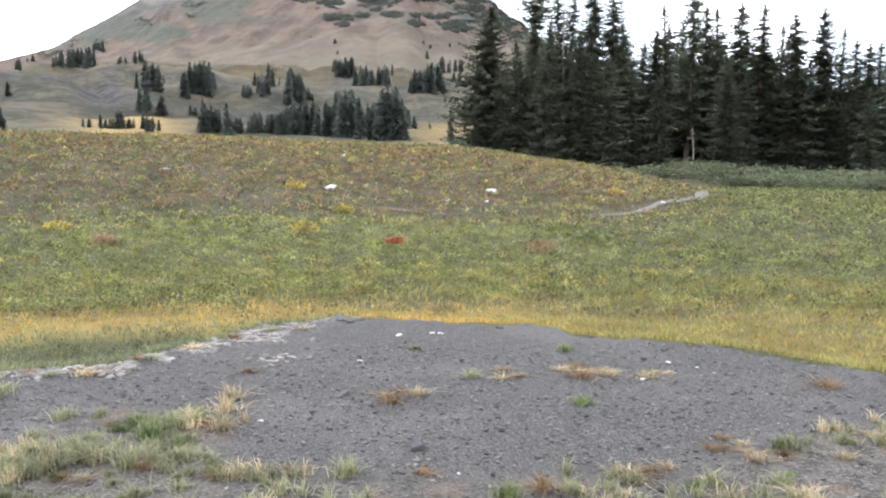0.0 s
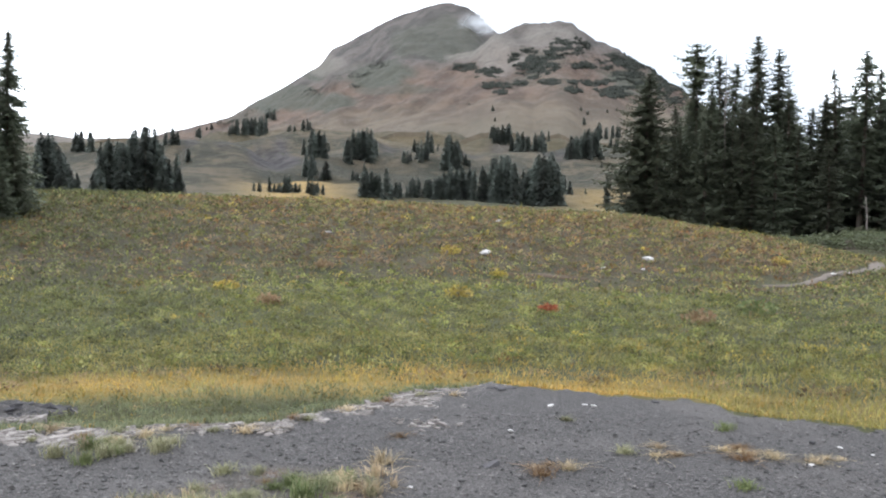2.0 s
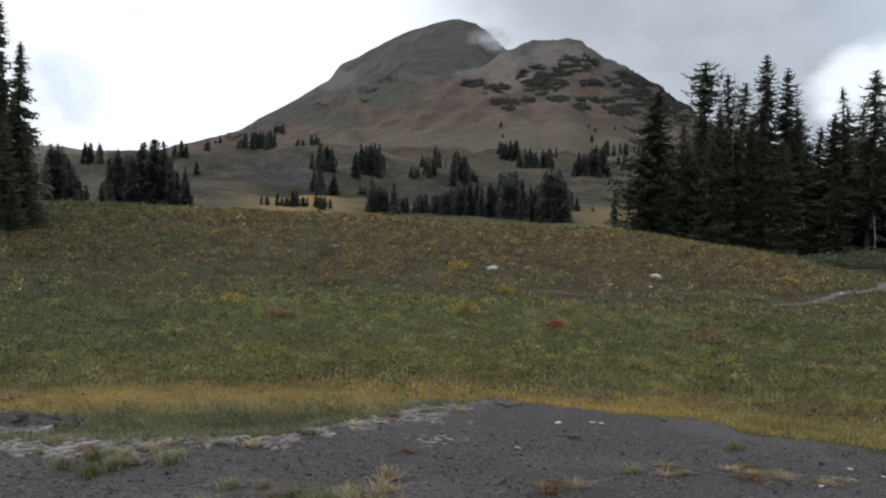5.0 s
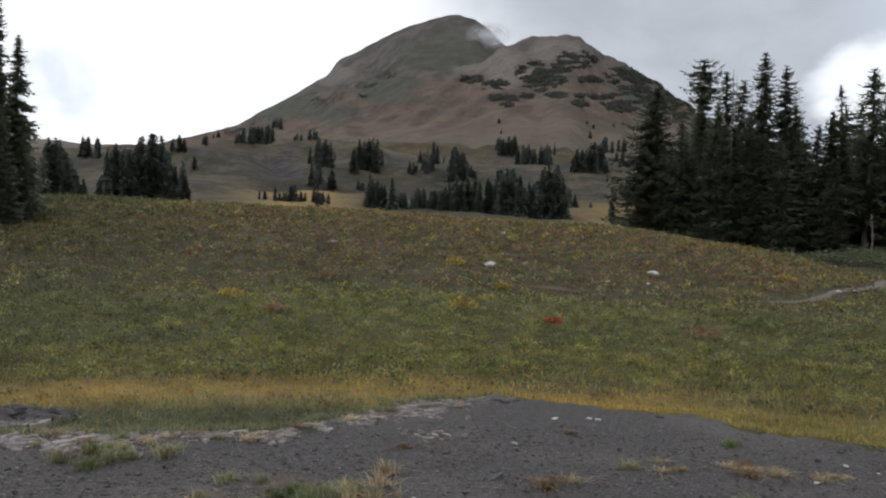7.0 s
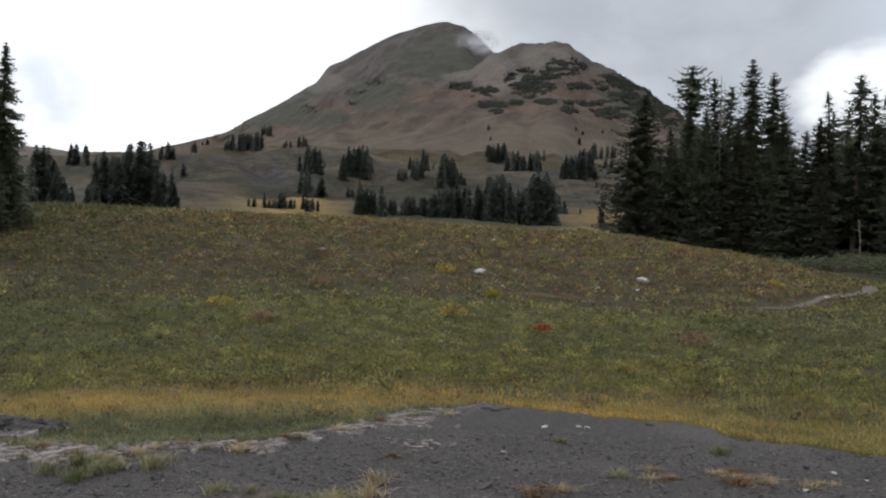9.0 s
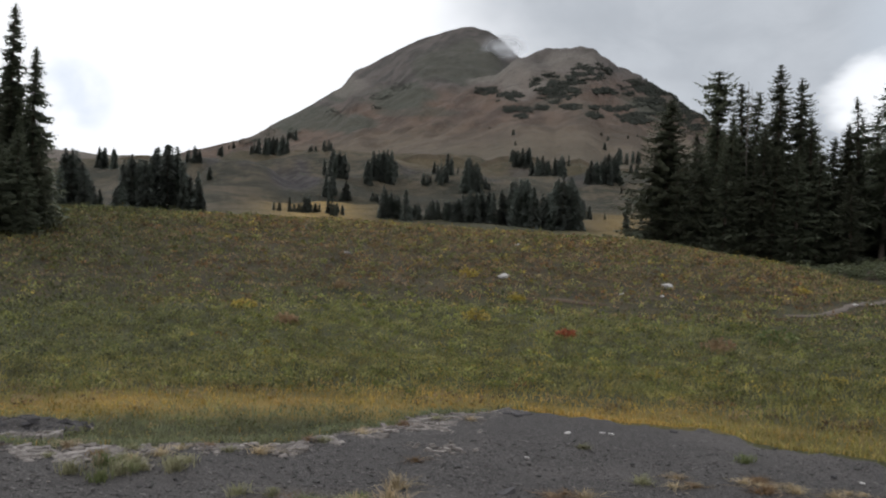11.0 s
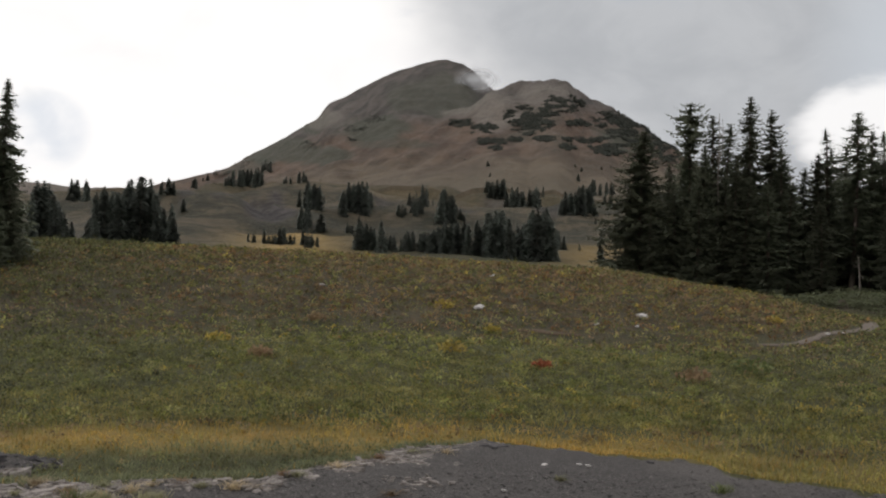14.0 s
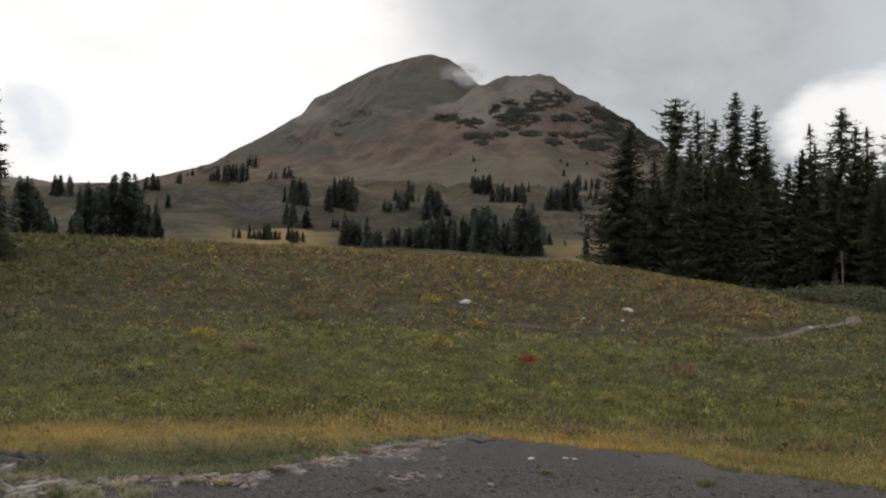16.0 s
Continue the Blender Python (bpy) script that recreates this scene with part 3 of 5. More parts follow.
def build_gravel():
    """The gravel turnout: a thin raised sheet with a ragged edge."""
    az = np.concatenate([np.arange(-180, -50, 4.0), np.arange(-50, 46, 0.4), np.arange(46, 180, 4.0)])
    s = np.concatenate([np.linspace(0.0005, 0.9, 60), np.linspace(0.91, 1.0, 12)])
    A, S = np.meshgrid(az, s)
    edge = pad_edge(A) + 0.16 * fbm(A * 1.1, A * 0, 3, 91) + 0.07 * fbm(A * 5, A * 0, 2, 92)
    Rr = S * edge
    X, Y = Rr * np.sin(np.radians(A)), Rr * np.cos(np.radians(A))
    z = land(A, Rr) + 0.02 * fbm(X * 1.1, Y * 1.1, 4, 93) + 0.012 * (S < 0.995) - 0.06 * (S >= 0.995)
    # the crown of spoil along the far lip
    z = z + 0.015 * np.exp(-((A + 4) / 8.0) ** 2) * smooth01(S, 0.86, 0.97) * (S < 0.995)
    na, nr = len(az), len(s)
    i, j = np.meshgrid(np.arange(nr - 1), np.arange(na), indexing="ij")
    jn = (j + 1) % na
    F = np.stack([i * na + j, (i + 1) * na + j, (i + 1) * na + jn, i * na + jn], -1).reshape(-1, 4)
    V = np.stack([X, Y, z], -1).reshape(-1, 3)
    me = fast_mesh("gravel_pad", V, F[:, ::-1])
    layer(me, "soil", turf_cover(X, Y).ravel())
    layer(me, "pale", 0.38 * pale_band(A, Rr).ravel())
    ob = part("gravel_pad", me, M_GRAVEL, smooth=True)
    return tagged(ob, "turnout of crushed dark grey shale with pale stones along its edge", "gravel", kind="structure")


def turf_cover(x, y, near=0.7):
    """How much of the near gravel is taken over by earth and grass, 0 to 1."""
    az, r = np.degrees(np.arctan2(x, y)), np.hypot(x, y)
    w = 0.35 * fbm(x * 1.3, y * 1.3, 3, 95)
    reach = np.interp(az, (-40, -32, -28, -20, -14), (4.6, 5.0, 5.4, 6.0, 6.1))
    left = (1 - smooth01(az + 6 * w, -14.5, -11.5)) * (1 - smooth01(r + w - reach, -0.2, 0.15))
    strip = 1 - smooth01(r + w, 4.35, 4.75)
    limit = 4.6 + 0.13 * np.clip(az - 15, 0, 12)
    right = smooth01(az + 6 * w, 14, 18) * (1 - smooth01(r + w - limit, -0.25, 0.2))
    return np.clip(np.maximum(np.maximum(left, strip * near), right), 0, 1)


def pad_top(az, r):
    return float(land(az, r)) + 0.012


GRAVEL = build_gravel()


# ---- conifers ----
def conifer_meshes(seed, tall, wide, whorls, per, stations, bare=0.06, droop=0.0, ragged=0.3, lumpy=0.0, tip=0.04, full=1.0, taper=0.86, shape=None):
    """Trunk and crown of a spruce or fir: tiers of branches, each a spine with drooping sprays of needles."""
    rng = np.random.default_rng(seed)
    sides, rings = 7, 9
    bend = rng.normal(0, 0.006 * tall, 2)
    hs = np.linspace(0, 1, rings)
    tv = []
    for h in hs:
        rad = tall * 0.0125 * (1 - h) ** 0.8 + 0.012 + 0.25 * tall * 0.0125 * math.exp(-h * 30)
        for q in range(sides):
            a = 2 * math.pi * q / sides
            tv.append((rad * math.cos(a) + bend[0] * math.sin(h * 3), rad * math.sin(a) + bend[1] * math.sin(h * 3), h * tall * 0.985 - 0.15))
    tf = [(i * sides + q, i * sides + (q + 1) % sides, (i + 1) * sides + (q + 1) % sides, (i + 1) * sides + q)
          for i in range(rings - 1) for q in range(sides)]
    trunk = fast_mesh("trunk", tv, tf)
    V, F = [], []
    side_bias = rng.uniform(0, 2 * math.pi)

    def tri(a, b, c):
        k = len(V)
        V.extend((a, b, c))
        F.append((k, k + 1, k + 2))

    for w in range(whorls):
        h = bare + (1 - bare) * ((w + rng.uniform(0, 0.8)) / whorls) ** 0.82
        lump = 1 + lumpy * math.sin(h * 19 + seed) * (0.6 + 0.4 * rng.random())
        off = rng.uniform(0, 7)
        for k in range(per):
            phi = off + 2 * math.pi * (k + rng.uniform(-0.5, 0.5)) / per
            if rng.random() < 0.10 * ragged * 3:
                continue
            hb = min(0.99, max(bare, h + rng.normal(0, 2.2 / whorls) * min(1.0, 3.0 * (1 - h))))
            grow = (1 - hb) ** taper if shape is None else float(np.interp(hb, shape[0], shape[1]))
            reach = wide * (grow * 0.98 + 0.012 + tip * 0.35) * min(1.0, 0.55 + 4.0 * (hb - bare)) * lump
            length = reach * rng.uniform(1 - ragged, 1 + ragged * 0.6) * (1 + 0.15 * math.cos(phi - side_bias))
            rise = 0.5 * h * h - 0.3 - droop + rng.normal(0, 0.1)
            u = np.array([math.cos(phi), math.sin(phi), 0.0])
            v = np.array([-u[1], u[0], 0.0])
            base = np.array([bend[0] * math.sin(h * 3), bend[1] * math.sin(h * 3), hb * tall])

            def spine(s):
                return base + u * length * s + np.array([0, 0, length * (rise * s - 0.2 * math.sin(s * 2.6) + 0.1 * s * s)])

            for i in range(stations):
                s = (i + 0.35 + rng.uniform(-0.2, 0.2)) / stations
                s = max(0.08, min(s, 0.98))
                p = spine(s)
                twig = (0.34 * length * (1.12 - s) + 0.07 * wide * (1.15 - 0.75 * h)) * rng.uniform(0.7, 1.25) * full
                fat = twig * rng.uniform(0.34, 0.5)
                sag = np.array([0, 0, -twig * rng.uniform(0.15, 0.55)])
                fwd = u * twig * rng.uniform(0.3, 0.7)
                for sg in (-1, 1):
                    end = p + v * sg * twig * rng.uniform(0.7, 1.0) + fwd + sag * rng.uniform(0.5, 1.1)
                    tri(p - u * fat * 0.5, p + u * fat, end)
                if rng.random() < 0.75:
                    tri(p - u * fat * 0.6, p + u * fat * 0.7, p + sag * 1.5 + u * fat * 0.3 + v * rng.normal(0, 0.2) * fat)
            p, e = spine(0.8), spine(1.0)
            tri(p + v * length * 0.08, p - v * length * 0.08, e + u * length * 0.06)
    # the leader
    for k in range(5):
        a = k * 1.3
        t0 = np.array([0, 0, tall * 0.93])
        tri(t0 + np.array([math.cos(a), math.sin(a), 0]) * 0.009 * tall, t0 - np.array([math.cos(a), math.sin(a), 0.0]) * 0.004 * tall, np.array([0, 0, tall]))
    return trunk, fast_mesh("crown", np.array(V), np.array(F))


class Species:
    """Stock trees of one metre-true height each; plant() sets out scaled copies."""

    def __init__(self, needles, bark, label, specs):
        self.stock = []
        self.label = label
        self.turn = random.Random(5)
        for spec in specs:
            trunk, crown = conifer_meshes(**spec)
            trunk.materials.append(bark)
            crown.materials.append(needles)
            self.stock.append((spec["tall"], trunk, crown))

    def plant(self, name, place, height, kind=None, girth=1.0, label="", group=""):
        tall, trunk, crown = self.stock[self.turn.randrange(len(self.stock)) if kind is None else kind]
        k = height / tall
        ob = new(name, None)
        lean = self.turn.gauss(0, 0.6), self.turn.gauss(0, 0.6)
        ob.matrix_basis = pose(place[0], place[1], place[2] - 0.1, lean[0], lean[1], self.turn.uniform(0, 360)) @ Matrix.Diagonal((k * girth, k * girth, k, 1))
        part("trunk", trunk, None, ob)
        part("crown", crown, None, ob)
        return tagged(ob, label or self.label, "tree", group)


NEAR = Species(M_NEEDLE, M_BARK, "tall dark green spruce standing in the forest edge", [
    dict(seed=1, tall=18.0, wide=3.3, whorls=58, per=7, stations=7, bare=0.05, taper=0.66, ragged=0.4, full=0.95),
    dict(seed=2, tall=18.0, wide=2.8, whorls=60, per=7, stations=6, bare=0.08, taper=0.62, ragged=0.5, lumpy=0.16, full=0.98),
    dict(seed=3, tall=18.0, wide=3.1, whorls=52, per=7, stations=6, full=0.98, bare=0.16, taper=0.6, ragged=0.55, lumpy=0.25, tip=0.1),
    dict(seed=4, tall=18.0, wide=3.7, whorls=56, per=7, stations=7, bare=0.04, droop=0.1, taper=0.62, ragged=0.4, lumpy=0.1, full=0.95),
    dict(seed=5, tall=15.0, wide=4.6, whorls=56, per=8, stations=8, full=0.78, bare=0.03, taper=0.72, ragged=0.3, lumpy=0.14),
    dict(seed=6, tall=18.0, wide=2.4, whorls=56, per=6, stations=4, bare=0.22, taper=0.62, ragged=0.6, lumpy=0.2),
    dict(seed=8, tall=18.0, wide=3.4, whorls=36, per=7, stations=5, bare=0.05, taper=0.64, ragged=0.4, full=1.25),
    dict(seed=9, tall=18.0, wide=2.9, whorls=38, per=6, stations=5, bare=0.06, taper=0.62, ragged=0.45, lumpy=0.15, full=1.3),
    # an old tree whose crown thins out below a bushy top
    dict(seed=7, tall=18.0, wide=3.2, whorls=56, per=7, stations=6, bare=0.08, ragged=0.45, lumpy=0.1, droop=0.05, full=0.95,
         shape=((0.05, 0.5, 0.7, 0.78, 0.83, 0.9, 0.955, 1.0), (1.0, 0.72, 0.36, 0.3, 0.62, 0.56, 0.42, 0.06))),
])
SPIRE = Species(M_NEEDLE, M_BARK, "slender dark spire-shaped fir on the meadow slope", [
    dict(seed=21, tall=8.0, wide=1.05, whorls=70, per=8, stations=5, bare=0.01, droop=0.2, ragged=0.3, lumpy=0.12, tip=0.08, full=1.3, taper=0.7),
    dict(seed=22, tall=8.0, wide=1.25, whorls=64, per=8, stations=5, bare=0.01, droop=0.15, ragged=0.4, lumpy=0.1, full=1.3, taper=0.7),
    dict(seed=23, tall=5.0, wide=1.59, whorls=36, per=8, stations=5, bare=0.01, ragged=0.3, full=1.2),
])
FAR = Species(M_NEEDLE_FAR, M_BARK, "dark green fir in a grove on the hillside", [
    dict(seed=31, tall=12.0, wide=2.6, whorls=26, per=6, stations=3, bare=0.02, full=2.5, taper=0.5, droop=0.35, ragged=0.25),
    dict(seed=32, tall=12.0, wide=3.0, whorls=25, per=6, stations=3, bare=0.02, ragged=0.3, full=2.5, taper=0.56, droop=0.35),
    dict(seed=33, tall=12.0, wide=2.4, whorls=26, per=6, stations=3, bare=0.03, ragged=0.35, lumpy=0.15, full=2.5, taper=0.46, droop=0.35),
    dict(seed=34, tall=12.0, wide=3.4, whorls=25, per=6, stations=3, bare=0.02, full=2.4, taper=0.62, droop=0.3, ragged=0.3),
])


def rise_to(az, r, z, el):
    """Height of a tree at a place whose top stands at an elevation."""
    return max(0.6, EYE + r * math.tan(radians(el)) - z)


THICKET = []


def grove(az0, az1, tops, el=None, r=None, rows=2, pitch=0.28):
    """A clump of firs between two bearings; tops: elevations of the tree line, evenly from start to end."""
    rng = random.Random(int(az0 * 100 + 9000))
    count = max(1, round((az1 - az0) / pitch))
    for row in range(rows if count > 1 else 1):
        for k in range(count):
            f = (k + 0.5 + rng.uniform(-0.45, 0.45) * (count > 1)) / count
            az = az0 + (az1 - az0) * f
            d = (spot(az, el)[0] if r is None else r) + row * rng.uniform(3, 9) + rng.uniform(-4, 4) * (count > 1)
            z = float(terrain(az, d))
            top = float(np.interp(f, np.linspace(0, 1, len(tops)), tops))
            h = rise_to(az, d, z, top) * 1.04 * (rng.uniform(0.8, 1.04) if row == 0 else rng.uniform(0.75, 1.0))
            broad = d * radians(az1 - az0) / (0.42 * h) if count == 1 else 1.0
            slim = float(np.interp(h, (4, 9), (1.05, 0.8))) if count > 1 else 1.0
            girth = min(1.5, max(0.75, broad)) * slim * rng.uniform(0.9, 1.2)
            if row == 0:
                FAR.plant("fir_tree", at(az, d, z), h, girth=girth, group="firs on the benches")
            else:
                THICKET.append((at(az, d, z), h, girth, rng.randrange(4), rng.uniform(0, 360)))


def build_groves():
    # low on the left, and along the skyline above
    grove(-33.3, -32.2, (4.2, 4.3, 4.3), r=235)
    grove(-32.2, -31.4, (3.8, 3.5, 3.0), r=234)
    grove(-31.35, -30.95, (2.0, 2.2), r=225, pitch=0.2)
    grove(-31.3, -30.0, (4.55, 4.7, 4.5, 4.75, 4.35), el=3.4)
    grove(-30.15, -29.7, (2.45, 2.4), r=222)
    grove(-29.8, -28.4, (4.05, 4.2, 4.0), r=228, rows=3)
    grove(-28.4, -26.6, (4.4, 4.95, 4.9, 4.6), r=228, rows=3)
    grove(-26.6, -25.9, (4.4, 3.3), r=226)
    grove(-25.7, -25.3, (3.95, 3.95), r=224, pitch=0.5)
    grove(-25.9, -25.2, (2.8, 2.6), r=223, rows=1)
    grove(-26.3, -25.2, (4.65, 5.05, 5.0, 4.55), el=3.95, pitch=0.32)
    grove(-25.1, -24.65, (3.9, 3.9), el=3.05, pitch=0.5)
    grove(-24.5, -24.1, (5.0, 5.2), el=4.5, pitch=0.2)
    grove(-23.9, -23.7, (5.2, 5.2), el=4.9)
    grove(-23.65, -23.4, (5.4, 5.4), el=4.95)
    grove(-22.6, -20.3, (5.25, 5.7, 5.75, 5.85, 6.0), el=4.75, pitch=0.2)
    grove(-20.4, -19.8, (6.2, 6.35), el=5.7, pitch=0.22)
    grove(-18.25, -17.6, (5.7, 5.85, 5.7), el=5.1, pitch=0.25)
    grove(-19.1, -18.55, (5.4, 5.5, 5.35), el=5.0, pitch=0.25)
    # on the middle benches
    grove(-18.2, -17.9, (4.75, 4.75), el=3.6)
    grove(-17.8, -16.7, (5.3, 5.35, 5.1, 5.0), el=3.5, rows=3)
    grove(-16.65, -16.45, (4.5, 4.5), el=3.9)
    grove(-18.0, -17.35, (3.7, 3.8, 3.7), el=2.15, pitch=0.22)
    grove(-17.0, -16.35, (3.5, 3.5), el=2.2, pitch=0.6)
    grove(-15.3, -14.7, (2.75, 2.85, 2.65), el=2.15, pitch=0.3)
    grove(-14.55, -14.2, (3.4, 3.4), el=2.3, pitch=0.4)
    grove(-15.55, -13.9, (4.5, 5.35, 5.4, 5.35), el=3.35, rows=3)
    grove(-14.1, -13.65, (4.8, 4.7), el=3.55, pitch=0.25)
    grove(-12.1, -11.5, (4.0, 4.05, 3.85), el=3.3)
    grove(-11.5, -11.15, (4.75, 4.75), el=3.9, pitch=0.4)
    grove(-11.15, -10.5, (4.65, 4.9, 4.45), el=3.4)
    grove(-10.6, -10.1, (5.25, 5.3, 4.9), el=3.9, pitch=0.26)
    grove(-9.95, -9.8, (4.45, 4.45), el=4.0)
    grove(-9.45, -7.85, (5.0, 5.05, 4.6, 4.0, 3.45), el=2.95, rows=3)
    # standing just behind the crest of the knoll
    grove(-21.2, -20.45, (1.9, 2.0, 1.9), r=245, rows=1, pitch=0.25)
    grove(-20.3, -19.9, (2.3, 2.3), r=243, pitch=0.4)
    grove(-19.85, -19.4, (1.95, 2.0), r=243, pitch=0.25)
    grove(-19.25, -18.85, (2.4, 2.4), r=242, pitch=0.25)
    grove(-18.8, -18.25, (2.0, 2.05), r=244, pitch=0.27)
    grove(-17.9, -16.8, (2.3, 2.2, 2.0, 1.85), r=240, pitch=0.25)
    grove(-14.65, -13.35, (2.75, 3.0, 2.65, 2.5), r=238)
    grove(-13.25, -12.75, (2.95, 2.95), r=236, pitch=0.5)
    grove(-12.8, -12.0, (2.1, 2.15, 2.1), r=240)
    grove(-11.9, -11.65, (1.95, 1.95), r=240)
    grove(-11.6, -11.15, (2.45, 2.4), r=240)
    grove(-11.1, -10.4, (2.5, 2.55, 2.35), r=239)
    grove(-10.4, -9.3, (2.55, 2.55, 2.7), r=238)
    grove(-9.4, -7.55, (3.0, 3.1, 3.0, 2.9), r=236, rows=3)
    grove(-7.3, -6.65, (3.1, 3.3, 3.1), r=233)
    grove(-6.6, -5.05, (3.7, 3.75, 3.85, 3.7), r=232, rows=3)
    grove(-5.05, -4.3, (2.95, 3.0), r=234)
    grove(-4.35, -3.7, (3.5, 3.65), r=234)
    grove(-3.8, -2.45, (3.85, 3.9, 3.85), r=232, rows=3)
    grove(-2.5, -1.7, (2.7, 2.75, 2.3), el=1.5)
    # along the foot of the spur
    grove(-6.6, -5.3, (5.65, 5.7, 5.7, 5.85), el=4.45, rows=3)
    grove(-5.4, -3.3, (5.0, 5.3, 5.0, 5.2, 5.4), el=4.05, rows=3)
    grove(-3.2, -3.0, (5.5, 5.5), el=4.7)
    grove(-2.0, 0.05, (4.85, 5.15, 5.3, 5.65, 5.25), el=3.65, rows=3)
    grove(-0.2, 0.3, (4.4, 4.4), el=3.55, pitch=0.5)
    grove(-0.3, 0.5, (5.8, 5.85, 5.7), el=4.8)
    grove(0.6, 1.3, (5.75, 5.8, 5.65), el=4.9)
    grove(0.45, 1.05, (4.9, 4.95), el=4.3)
    grove(0.2, 0.75, (2.85, 2.85), r=250, pitch=0.6)
    grove(-0.9, -0.75, (1.85, 1.85), el=1.5)
    grove(0.0, 0.25, (3.5, 3.5), el=3.1)
    for az, low, high in ((-1.2, 6.5, 6.8), (-0.8, 6.25, 6.55), (-1.0, 5.67, 6.15), (0.4, 6.38, 6.62), (0.95, 6.47, 6.72), (-8.0, 6.8, 7.0), (-6.55, 6.46, 6.88), (-6.4, 5.84, 6.18)):
        grove(az - 0.17, az + 0.17, (high, high), el=low, pitch=0.5)
    # the firs that close the groves from behind
    V, F, base = [], [], 0
    for p, h, girth, kind, turn in THICKET:
        tall, _, crown = FAR.stock[kind]
        co, tri = np.empty(len(crown.vertices) * 3, dtype=np.float32), np.empty(len(crown.loops), dtype=np.int32)
        crown.vertices.foreach_get("co", co)
        crown.loops.foreach_get("vertex_index", tri)
        k, c, q = h / tall, math.cos(radians(turn)), math.sin(radians(turn))
        x, y, z = co.reshape(-1, 3).T
        V.append(np.stack([p.x + k * girth * (c * x - q * y), p.y + k * girth * (q * x + c * y), p.z - 0.1 + k * z], 1))
        F.append(tri.reshape(-1, 3) + base)
        base += len(x)
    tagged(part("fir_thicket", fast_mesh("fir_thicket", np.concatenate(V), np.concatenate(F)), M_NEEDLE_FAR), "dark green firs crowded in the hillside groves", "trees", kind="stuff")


def bare_trunk(az, r, el):
    """A bare broken-off pole at the forest edge, standing in for a living spruce's visible trunk."""
    h = rise_to(az, r, float(land(az, r)), el)
    bm = bmesh.new()
    rings = []
    for i in range(8):
        f = i / 7
        rad = 0.1 * (1 - 0.6 * f)
        rings.append([bm.verts.new((0.1 * math.sin(f * 4) + rad * math.cos(a * 0.785), rad * math.sin(a * 0.785), -0.2 + (h + 0.2) * f)) for a in range(8)])
    for a, b in zip(rings, rings[1:]):
        for q in range(8):
            bm.faces.new((a[q], a[(q + 1) % 8], b[(q + 1) % 8], b[q]))
    bm.faces.new(rings[-1])
    me = bpy.data.meshes.new("trunk")
    bm.to_mesh(me)
    bm.free()
    ob = new("bare_tree")
    ob.location = at(az, r)
    part("trunk", me, M_SNAG, ob, smooth=True)
    for k in range(5):
        bm = bmesh.new()
        bmesh.ops.create_cone(bm, cap_ends=True, segments=5, radius1=0.03, radius2=0.008, depth=0.6, matrix=pose(0, 0, 0.3))
        me = bpy.data.meshes.new("branch")
        bm.to_mesh(me)
        bm.free()
        part("branch", me, M_SNAG, ob).matrix_basis = pose(0, 0, h * (0.4 + 0.11 * k), 70, 0, 77 * k)
    tagged(ob, "pale lower trunk of a living spruce at the forest edge, built as a bare pole", "tree")


